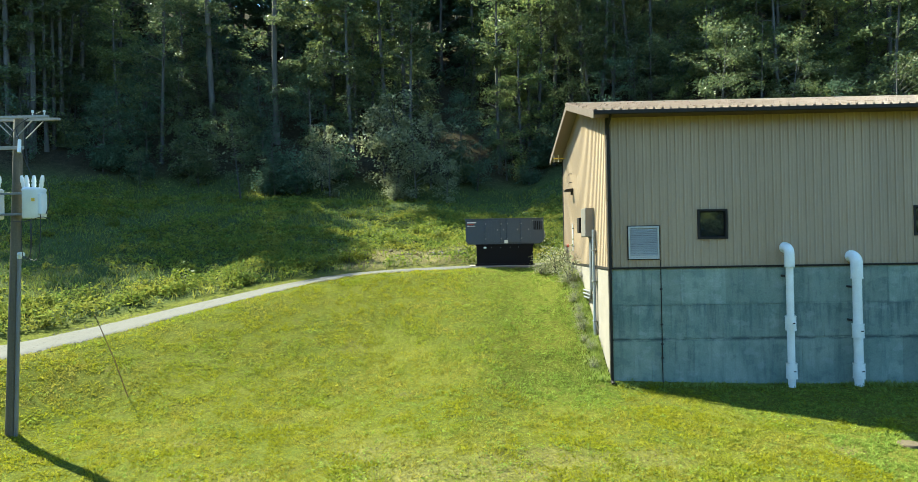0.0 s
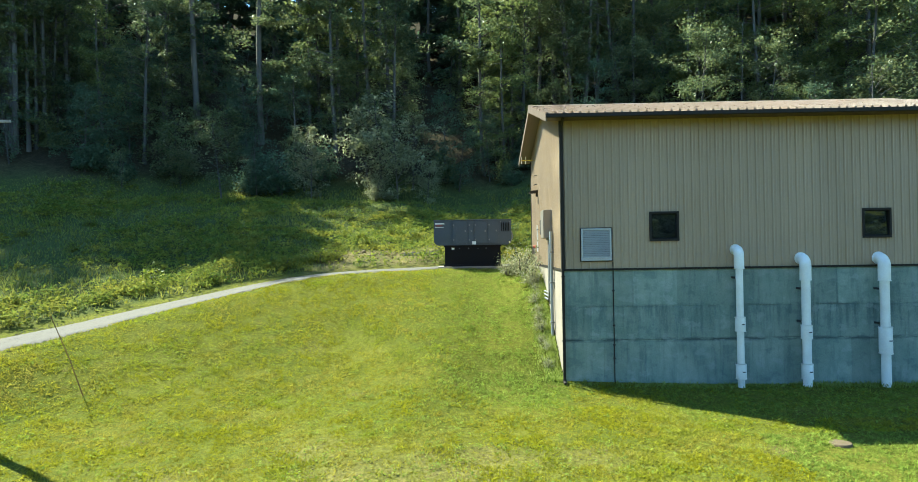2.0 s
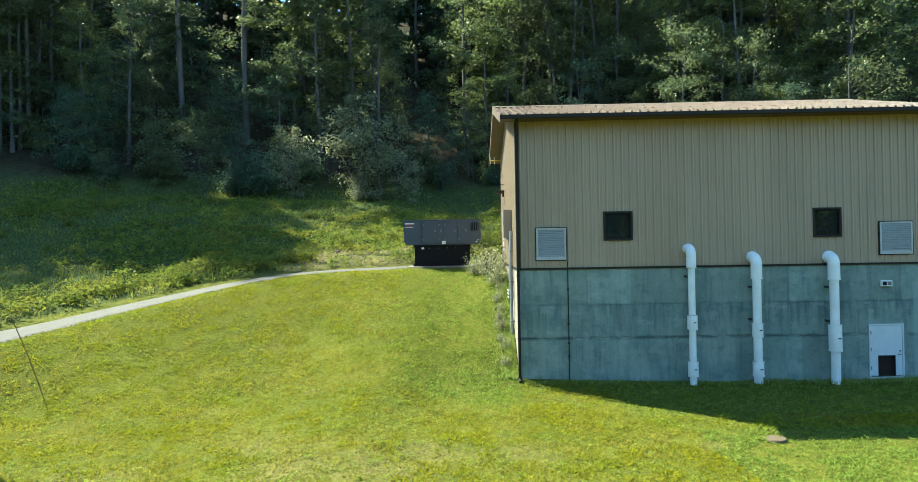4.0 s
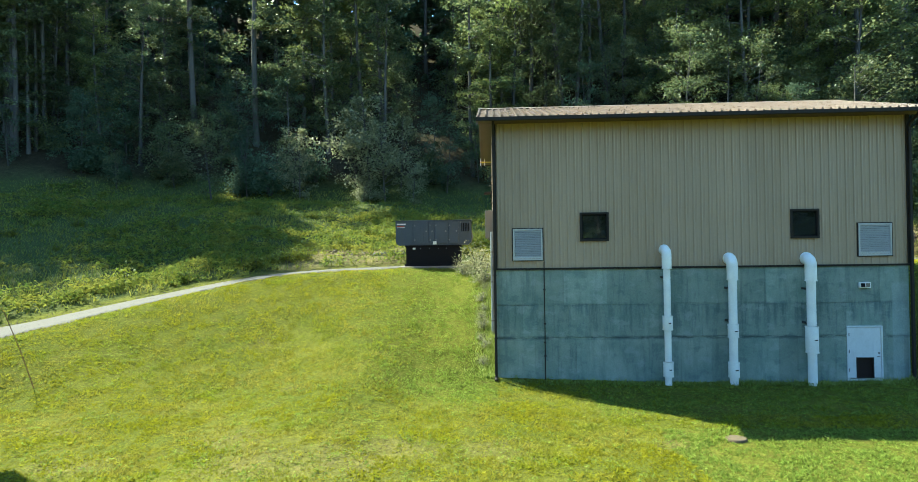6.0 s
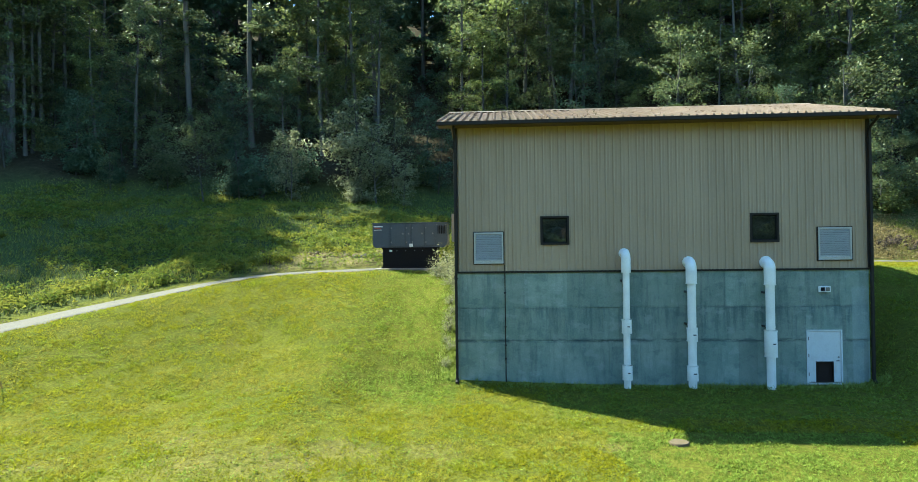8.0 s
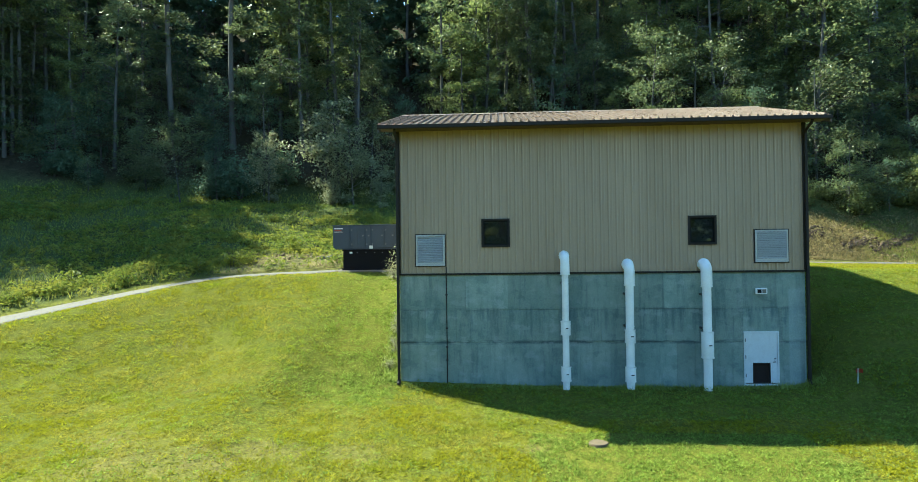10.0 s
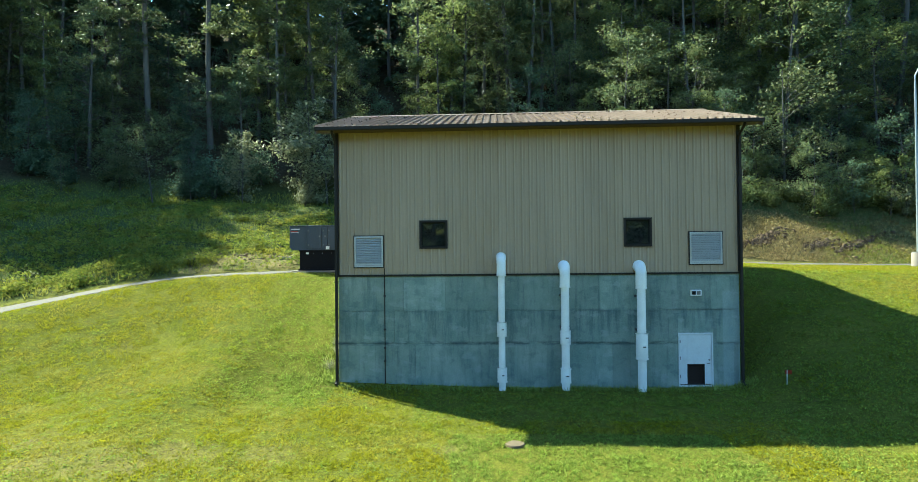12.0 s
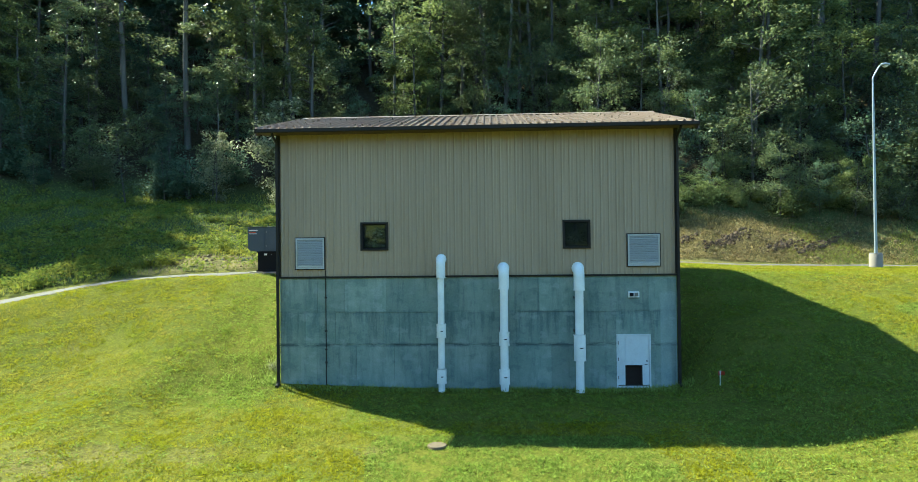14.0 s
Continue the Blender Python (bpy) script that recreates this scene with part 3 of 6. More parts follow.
def siding_sheets():
    sheet = (BX1 - BX0) / 13
    holes = WINDOWS + VENTS

    def front(u, out, z):
        return (u, BY0 - 0.004 - out, z)
    for i in range(13):
        u0, u1 = BX0 + i * sheet, BX0 + (i + 1) * sheet
        bm = bmesh.new()
        cuts = sorted({u0, u1} | {c for h in holes for c in h[:2] if u0 < c < u1})
        for a, b in zip(cuts, cuts[1:]):
            mid = (a + b) / 2
            cov = [h for h in holes if h[0] < mid < h[1]]
            if cov:
                siding_run(bm, a, b, SILL + 0.03, cov[0][2], front, BX0 + 0.06)
                siding_run(bm, a, b, cov[0][3], WALL_TOP, front, BX0 + 0.06)
            else:
                siding_run(bm, a, b, SILL + 0.03, WALL_TOP, front, BX0 + 0.06)
        b_part("siding_panel", bm, SIDING)

    def gable_top(y):
        return RIDGE_Z - 0.12 - PITCH * abs(y - RIDGE_Y)
    for x, sgn in ((BX0, -1), (BX1, 1)):
        n = 10
        w = (BY1 - BY0) / n
        for i in range(n):
            a, b = BY0 + i * w, BY0 + (i + 1) * w
            bm = bmesh.new()
            parts = [(a, RIDGE_Y), (RIDGE_Y, b)] if a < RIDGE_Y < b else [(a, b)]
            for p, q in parts:
                siding_run(bm, p, q, SILL + 0.03, gable_top, lambda u, out, z: (x + sgn * (0.004 + out), u, z), BY0 + 0.06)
            bmesh.ops.recalc_face_normals(bm, faces=bm.faces)
            b_part("siding_panel", bm, SIDING)
    bm = bmesh.new()
    siding_run(bm, BX0, BX1, SILL + 0.03, WALL_TOP, lambda u, out, z: (u, BY1 + 0.004 + out, z), BX0)
    b_part("siding_panel", bm, SIDING)
    # the framed wall behind the sheets
    t = 0.15
    us = sorted({BX0, BX1} | {c for h in WINDOWS for c in h[:2]})
    for a, b in zip(us, us[1:]):
        cov = [h for h in WINDOWS if h[0] < (a + b) / 2 < h[1]]
        for lo, hi in ([(SILL, cov[0][2]), (cov[0][3], WALL_TOP)] if cov else [(SILL, WALL_TOP)]):
            b_part("wall", box((a, BY0, lo), (b, BY0 + t, hi)), INSIDE)
    b_part("wall", box((BX0, BY1 - t, SILL), (BX1, BY1, WALL_TOP)), INSIDE)
    for x in (BX0, BX1 - t):
        y0, y1 = BY0 + t, BY1 - t
        out = [(y0, SILL), (y1, SILL), (y1, gable_top(y1) - 0.02), (RIDGE_Y, RIDGE_Z - 0.14), (y0, gable_top(y0) - 0.02)]
        b_part("wall", prism(out, "x", x, x + t), INSIDE)
    b_part("upper_floor", box((BX0 + 0.26, BY0 + 0.28, SILL - 0.2), (BX1 - 0.26, BY1 - 0.26, SILL - 0.02)), INSIDE)


def trims():
    bm = box((BX0 - 0.03, BY0 - 0.045, SILL - 0.012), (BX1 + 0.03, BY0 + 0.0, SILL + 0.042), 0.006)
    b_part("base_flashing", bm, BRONZE)
    for x0, x1 in ((BX0 - 0.035, BX0 - 0.002), (BX1 + 0.002, BX1 + 0.035)):
        b_part("base_flashing", box((x0, BY0 + 0.06, SILL - 0.025), (x1, BY1, SILL + 0.045), 0.006), BRONZE)
    for x in (BX0, BX1):
        b_part("corner_trim", box((x - 0.055, BY0 - 0.04, SILL + 0.046), (x + 0.055, BY0 + 0.055, WALL_TOP), 0.008), BRONZE)
        b_part("corner_trim", box((x - 0.05, BY1 - 0.05, SILL + 0.046), (x + 0.05, BY1 + 0.05, WALL_TOP), 0.008), BRONZE)


def roof():
    ny = (RX1 - RX0) / 14
    for side in (-1, 1):
        ye = EAVE_Y0 if side < 0 else EAVE_Y1
        run = abs(ye - RIDGE_Y) + 0.05
        for i in range(14):
            a, b = RX0 + i * ny, RX0 + (i + 1) * ny
            bm = bmesh.new()
            rows = []
            prof = []
            for k in range(4):
                o = a + k * ny / 4
                prof += [(o, 0.0), (o + 0.020, 0.055), (o + 0.060, 0.055), (o + 0.090, 0.0)]
            prof.append((b, 0.0))
            for s in (0.0, 1.0):
                y = RIDGE_Y + side * run * s
                z = RIDGE_Z - PITCH * run * s
                rows.append([bm.verts.new((u, y, z + h)) for u, h in prof])
            for j in range(len(prof) - 1):
                f = (rows[0][j], rows[0][j + 1], rows[1][j + 1], rows[1][j])
                bm.faces.new(f if side > 0 else f[::-1])
            bmesh.ops.solidify(bm, geom=bm.faces[:], thickness=0.004)
            b_part("roof_panel", bm, ROOFING)
        # soffit and its board under the overhang
        z0 = RIDGE_Z - 0.03
        out = [(RIDGE_Y, z0), (ye, z0 - PITCH * abs(ye - RIDGE_Y)), (ye, z0 - PITCH * abs(ye - RIDGE_Y) - 0.06), (RIDGE_Y, z0 - 0.06)]
        b_part("roof_deck", prism(out, "x", RX0 + 0.03, RX1 - 0.03), SOFFIT, "tan soffit boards")
        for x0, x1 in ((RX0 - 0.012, RX0 + 0.028), (RX1 - 0.028, RX1 + 0.012)):
            out = [(RIDGE_Y, z0 + 0.035), (ye, z0 - PITCH * abs(ye - RIDGE_Y) + 0.035), (ye, z0 - PITCH * abs(ye - RIDGE_Y) - 0.19), (RIDGE_Y, z0 - 0.19)]
            b_part("rake_board", prism(out, "x", x0, x1), RAKE)
        ze = z0 - PITCH * abs(ye - RIDGE_Y)
        lip = ye - 0.06 if side < 0 else ye
        out = [(lip, ze + 0.02), (lip + 0.06, ze + 0.02), (lip + 0.06, ze - 0.09), (lip + 0.012, ze - 0.09), (lip, ze - 0.075)]
        b_part("eave_board", prism(out, "x", RX0 - 0.012, RX1 + 0.012), BRONZE, "dark bronze eave fascia")
    b_part("ridge_cap", prism([(RIDGE_Y - 0.2, RIDGE_Z - 0.01), (RIDGE_Y, RIDGE_Z + 0.06), (RIDGE_Y + 0.2, RIDGE_Z - 0.01)], "x", RX0 - 0.02, RX1 + 0.02), ROOFING)
    out = [(BY0 - 0.02, WALL_TOP), (EAVE_Y0 + 0.01, WALL_TOP), (EAVE_Y0 + 0.01, WALL_TOP + 0.015), (BY0 - 0.02, WALL_TOP + 0.015)]
    b_part("soffit", prism(out, "x", RX0 + 0.03, RX1 - 0.03), EAVE_SOFFIT)


def frame_ring(bm, x0, x1, z0, z1, w, y0, y1, bevel=0.006):
    add_box(bm, (x0, y0, z0), (x1, y1, z0 + w), bevel)
    add_box(bm, (x0, y0, z1 - w), (x1, y1, z1), bevel)
    add_box(bm, (x0, y0, z0 + w), (x0 + w, y1, z1 - w), bevel)
    add_box(bm, (x1 - w, y0, z0 + w), (x1, y1, z1 - w), bevel)


def windows():
    for x0, x1, z0, z1 in WINDOWS:
        bm = bmesh.new()
        frame_ring(bm, x0 - 0.02, x1 + 0.02, z0 - 0.02, z1 + 0.02, 0.062, BY0 - 0.055, BY0 + 0.08)
        win = b_part("window", bm, BRONZE, "small square window with a dark bronze frame")
        bm = bmesh.new()
        frame_ring(bm, x0 + 0.043, x1 - 0.043, z0 + 0.043, z1 - 0.043, 0.03, BY0 - 0.005, BY0 + 0.05, 0.004)
        b_part("sash", bm, BLACK, parent=win)
        b_part("pane", box((x0 + 0.066, BY0 + 0.02, z0 + 0.066), (x1 - 0.066, BY0 + 0.026, z1 - 0.066)), GLASS, "dark reflecting glass", win)


def vents():
    for x0, x1, z0, z1 in VENTS:
        bm = bmesh.new()
        frame_ring(bm, x0, x1, z0, z1, 0.025, BY0 - 0.05, BY0 + 0.02, 0.004)
        v = b_part("louvre_vent", bm, BRONZE, "pale grey louvred wall vent with a dark edge")
        bm = bmesh.new()
        frame_ring(bm, x0 + 0.026, x1 - 0.026, z0 + 0.026, z1 - 0.026, 0.05, BY0 - 0.06, BY0 + 0.02, 0.005)
        add_box(bm, (x0 + 0.08, BY0 - 0.052, z0 + 0.08), (x1 - 0.08, BY0 - 0.02, z0 + 0.13), 0.004)
        b_part("vent_frame", bm, LOUVRE, parent=v)
        b_part("backing", box((x0 + 0.03, BY0 + 0.005, z0 + 0.03), (x1 - 0.03, BY0 + 0.015, z1 - 0.03)), BLACK, parent=v)
        n = 15
        step = (z1 - z0 - 0.21) / n
        for i in range(n):
            z = z0 + 0.135 + i * step
            out = [(BY0 - 0.054, z), (BY0 - 0.054, z + 0.008), (BY0 - 0.012, z + step * 0.93), (BY0 - 0.012, z + step * 0.80)]
            b_part("slat", prism(out, "x", x0 + 0.078, x1 - 0.078), LOUVRE, parent=v)


def access_door():
    x0, x1, z0, z1 = DOOR
    y = BY0
    bm = bmesh.new()
    frame_ring(bm, x0, x1, z0 - 0.01, z1, 0.045, y - 0.025, y + 0.1, 0.006)
    frm = b_part("door", bm, DOOR_PAINT, "pale grey steel access door with a dark square opening")
    hx0, hx1, hz1 = x0 + 0.27, x1 - 0.27, 0.66
    bm = bmesh.new()
    add_box(bm, (x0 + 0.05, y - 0.008, 0.07), (hx0, y + 0.035, z1 - 0.05), 0.004)
    add_box(bm, (hx1, y - 0.008, 0.07), (x1 - 0.05, y + 0.035, z1 - 0.05), 0.004)
    add_box(bm, (hx0, y - 0.008, hz1), (hx1, y + 0.035, z1 - 0.05), 0.004)
    b_part("door_leaf", bm, DOOR_PAINT, parent=frm)
    bm = bmesh.new()
    frame_ring(bm, hx0 - 0.012, hx1 + 0.012, 0.055, hz1 + 0.012, 0.03, y - 0.02, y + 0.05, 0.004)
    b_part("flap_frame", bm, BRONZE, parent=frm)
    b_part("flap", box((hx0, y + 0.04, 0.06), (hx1, y + 0.06, hz1), 0.003), FLAP, "dark brown flap", frm)
    for z in (0.3, 0.85, 1.35):
        b_part("hinge", tube([(x0 + 0.05, y - 0.03, z - 0.05), (x0 + 0.05, y - 0.03, z + 0.05)], 0.013, 8), GREY_METAL, parent=frm)
    b_part("door_handle", tube([(x1 - 0.12, y - 0.01, 0.70), (x1 - 0.12, y - 0.06, 0.70), (x1 - 0.20, y - 0.065, 0.70)], 0.014, 8), GREY_METAL, "steel lever handle", frm)
    b_part("lock", tube([(x1 - 0.12, y - 0.005, 0.80), (x1 - 0.12, y - 0.035, 0.80)], 0.025, 10), GREY_METAL, parent=frm)


concrete_base()
siding_sheets()
trims()
roof()
windows()
vents()
access_door()


def concrete_panels():
    """The marks of the formwork: shallow panels with fine joints, one by one."""
    rows = [(-0.5, 1.306, 0.45, 1.05), (1.324, 2.296, 0.35, 0.75), (2.308, SILL - 0.03, 0.55, 1.3)]
    rnd = random.Random(4)
    for z0, z1, least, most in rows:
        cuts = [BX0 + 0.07]
        while cuts[-1] < BX1 - 0.07 - most:
            cuts.append(cuts[-1] + rnd.uniform(least, most))
        cuts.append(BX1 - 0.07)
        for a, b in zip(cuts, cuts[1:]):
            a, b = a + 0.0006, b - 0.0006 - 0.003 * (rnd.random() < 0.3)
            out = rnd.choice((0.0, 0.001, 0.003, 0.005))
            spans = [(a, b, z0, z1)]
            if b > DOOR[0] and a < DOOR[1] and z0 < DOOR[3]:
                spans = []
                if a < DOOR[0]:
                    spans.append((a, DOOR[0], z0, z1))
                if b > DOOR[1]:
                    spans.append((DOOR[1], b, z0, z1))
                if z1 > DOOR[3]:
                    spans.append((max(a, DOOR[0]), min(b, DOOR[1]), max(z0, DOOR[3]), z1))
            for p, q, lo, hi in spans:
                if q - p > 0.02:
                    b_part("concrete_panel", box((p, BY0 + 0.003 - out, lo), (q, BY0 + 0.03, hi), 0.0015), CONCRETE)


concrete_panels()


def downspout(x, label):
    t = thing("downspout", (x, BY0, 0), label, "downspout", "downspouts")
    g = ground_z(x, BY0 - 0.1)
    sgn = -1 if x < 10 else 1
    xs = 0.005 * sgn
    bm = bmesh.new()
    add_box(bm, (-0.04 + xs, -0.13, g + 0.05), (0.04 + xs, -0.05, 7.50), 0.012)
    part("pipe", bm, BRONZE, t)
    part("offset_bend", tube([(xs, -0.09, 7.46), (xs, -0.14, 7.57), (xs, -0.48, 7.74), (xs, -0.54, 7.80)], 0.04, 10), BRONZE, t)
    part("shoe", tube([(xs, -0.105, g + 0.1), (xs, -0.12, g + 0.03), (xs, -0.26, g - 0.02)], 0.055, 10), BRONZE, t)
    for z in (1.3, 3.2, 5.4, 7.2):
        part("strap", box((-0.052 + xs, -0.135, z), (0.052 + xs, -0.02, z + 0.03), 0.003), BRONZE, t)


downspout(BX0 - 0.01, "dark bronze downspout at the sunlit corner of the building")
downspout(BX1 + 0.01, "dark bronze downspout at the shaded corner of the building")


def vent_pipe(x, r, re, top, couplings, straps, label):
    """A white pipe up the wall with couplings, and an elbow into the wall."""
    y = 18.02
    g = ground_z(x, y)
    t = thing("vent_pipe", (x, y, g), label, "pipe", "white pipes up the wall")
    z0 = -g
    part("pipe", tube([(0, 0, -0.3), (0, 0, top + z0 - 2.6 * re)], r, 24), PVC, t)
    c, rb = top + z0 - re * 0.86, 1.3 * re
    pts = [(0, 0, c - rb - 2.75 * re), (0, 0, c - rb)]
    for i in range(1, 9):
        a = math.pi / 2 * i / 8
        pts.append((0, rb - rb * math.cos(a), c - rb + rb * math.sin(a)))
    pts.append((0, BY0 - y + 0.05, c))
    part("elbow", tube(pts, re, 24), PVC, t)
    part("elbow_rim", tube([(0, 0, c - rb - 2.80 * re), (0, 0, c - rb - 2.60 * re)], re * 1.05, 24), PVC, t)
    part("wall_collar", tube([(0, BY0 - y - 0.05, c), (0, BY0 - y - 0.02, c)], re * 1.16, 24), PVC, t)
    for lo, hi, k in couplings:
        part("coupling", tube([(0, 0, lo + z0), (0, 0, lo + z0 + 0.01), (0, 0, hi + z0 - 0.01), (0, 0, hi + z0)], [r * (k - 0.03), r * k, r * k, r * (k - 0.03)], 24), PVC, t)
        part("printed_mark", box((-r * 0.1, -r * k * 1.01, (lo + hi) / 2 + z0 - 0.015), (r * 0.62, -r * k * 0.70, (lo + hi) / 2 + z0 + 0.015)), CABLE, t, "dark printed bar")
        for z in (lo, hi - 0.035):
            part("rim", tube([(0, 0, z + z0), (0, 0, z + z0 + 0.035)], r * k * 1.05, 24), PVC, t)
    for z in straps:
        part("strap", tube([(0, 0, z + z0), (0, 0, z + z0 + 0.03)], r * 1.05, 24), PVC, t)
        for s in (-1, 1):
            part("bracket", box((s * r * 1.06 - 0.014, 0.05, z + z0 - 0.015), (s * r * 1.06 + 0.014, BY0 - y, z + z0 + 0.045), 0.004), CABLE, t, "dark pipe bracket")


vent_pipe(9.46, 0.100, 0.138, 4.05, [(1.56, 1.98, 1.45), (0.18, 0.62, 1.46)], [3.10], "slender white plastic vent pipe turning into the wall")
vent_pipe(11.36, 0.122, 0.155, 3.78, [(1.32, 1.72, 1.26), (0.16, 0.60, 1.28)], [2.76, 1.80], "white plastic vent pipe with two couplings")
vent_pipe(13.615, 0.126, 0.162, 3.76, [(0.86, 1.64, 1.40)], [2.72, 1.72], "thick white plastic vent pipe with a long coupling")


def conduit_front():
    t = thing("conduit", (5.87, BY0, 0), "thin dark conduit clipped up the concrete wall", "conduit")
    g = ground_z(5.87, BY0 - 0.05)
    part("pipe", tube([(0, -0.03, g - 0.2), (0, -0.03, 3.62)], 0.014, 8), BRONZE, t)
    for z in (0.75, 1.15, 1.72, 2.75):
        part("clip", box((-0.035, -0.05, z), (0.035, 0.004, z + 0.05), 0.004), CABLE, t)


conduit_front()


def wall_lamp_box():
    t = thing("emergency_light", (15.12, BY0, 2.72), "small white twin-lens wall light above the access door", "wall light")
    part("housing", box((0, -0.07, 0), (0.33, 0.003, 0.18), 0.012), WHITE, t)
    part("lens", box((0.04, -0.082, 0.035), (0.155, -0.068, 0.145), 0.004), BLACK, t)
    part("lens", box((0.18, -0.082, 0.035), (0.295, -0.068, 0.145), 0.004), GREY_BOX, t)


wall_lamp_box()


def side_fittings():
    x = BX0 - 0.02
    t = thing("electrical_cabinet", (x, 20.5, 4.38), "grey electrical cabinet on the sunlit end wall", "electrical cabinet")
    part("body", box((-0.27, 0, 0), (0, 0.85, 0.95), 0.012), GREY_BOX, t)
    part("door", box((-0.285, 0.02, 0.02), (-0.272, 0.83, 0.93), 0.004), GREY_BOX, t)
    part("latch", box((-0.30, 0.05, 0.42), (-0.286, 0.09, 0.52), 0.003), GREY_METAL, t)
    part("hub", tube([(-0.12, 0.15, -0.06), (-0.12, 0.15, 0.0)], 0.07, 12), GREY_METAL, t)
    for i, y in enumerate((20.28, 20.42)):
        c = thing("conduit", (x, y, 0), "grey steel conduit down the end wall to the ground", "conduit", "end wall conduits")
        g = ground_z(BX0 - 0.2, y)
        part("pipe", tube([(-0.07, 0, g - 0.3), (-0.07, 0, 4.6 - 0.3 * i)], 0.050 - 0.020 * i, 12), ALU if i == 0 else GREY_METAL, c)
        for z in (1.6, 2.9, 3.9):
            part("clip", box((-0.12, -0.07, z), (0.018, 0.07, z + 0.04), 0.004), GREY_METAL, c)
    for i in range(3):
        c = thing("conduit", (x, 20.62 + 0.12 * i, 2.3), "grey conduit bending away from the cabinet along the wall", "conduit", "bent conduits")
        z = 0.12 * (2 - i)
        part("pipe", tube([(-0.08, 0, 2.1), (-0.08, 0, z + 0.2), (-0.08, 0.05, z + 0.06), (-0.08, 0.2, z), (-0.08, 1.6, z - 0.02)], 0.034, 12), GREY_METAL, c)
    c = thing("conduit", (x, 24.6, 3.9), "short pale conduit upright on the end wall", "conduit")
    part("pipe", tube([(-0.05, 0, 0), (-0.05, 0, 1.05)], 0.03, 10), WHITE, c)
    for z in (0.15, 0.85):
        part("clip", box((-0.09, -0.05, z), (0.018, 0.05, z + 0.04), 0.004), GREY_METAL, c)
    t = thing("wall_light", (BX0 - 0.02, 24.8, 6.25), "dark cut-off wall light high on the end wall", "wall light")
    part("bracket", box((-0.08, -0.05, -0.15), (0.0, 0.05, 0.06), 0.01), BRONZE, t)
    part("hood", prism([(-0.34, -0.03), (0.0, 0.0), (0.0, 0.10), (-0.25, 0.08), (-0.34, 0.03)], "y", -0.16, 0.16), BRONZE, t)
    t = thing("control_panel", (BX0 - 0.02, 22.7, 4.55), "small dark control panel on the end wall", "control panel")
    part("box", box((-0.12, 0, 0), (0.0, 0.42, 0.55), 0.01), BLACK, t)
    part("cover", box((-0.132, 0.03, 0.03), (-0.121, 0.39, 0.52), 0.004), BRONZE, t)
    t = thing("alarm_bell", (BX0 - 0.02, 26.1, 4.1), "small red alarm on the end wall", "alarm")
    part("dome", tube([(0, 0, 0), (-0.05, 0, 0), (-0.09, 0, 0)], [0.06, 0.056, 0.03], 14), RED, t)
    t = thing("aerial", (BX0 - 0.02, 26.6, 7.80), "thin pale yellow aerial bar with two white uprights", "aerial")
    part("boom", tube([(0, 0, 0), (-0.50, 0, 0)], 0.024, 8), YELLOW, t)
    for off in (-0.30, -0.48):
        part("upright", tube([(off, 0, -0.15), (off, 0, 0.16)], 0.013, 8), WHITE, t, "thin white upright rod")
    for z in (6.95, 6.6):
        h = thing("cable_hook", (BX0 - 0.02, 24.9, z), "small dark hook on the end wall", "hook", "hooks on the end wall")
        part("shank", tube([(0, 0, 0), (-0.12, 0, 0), (-0.13, 0, -0.06)], 0.015, 6), BRONZE, h)


side_fittings()


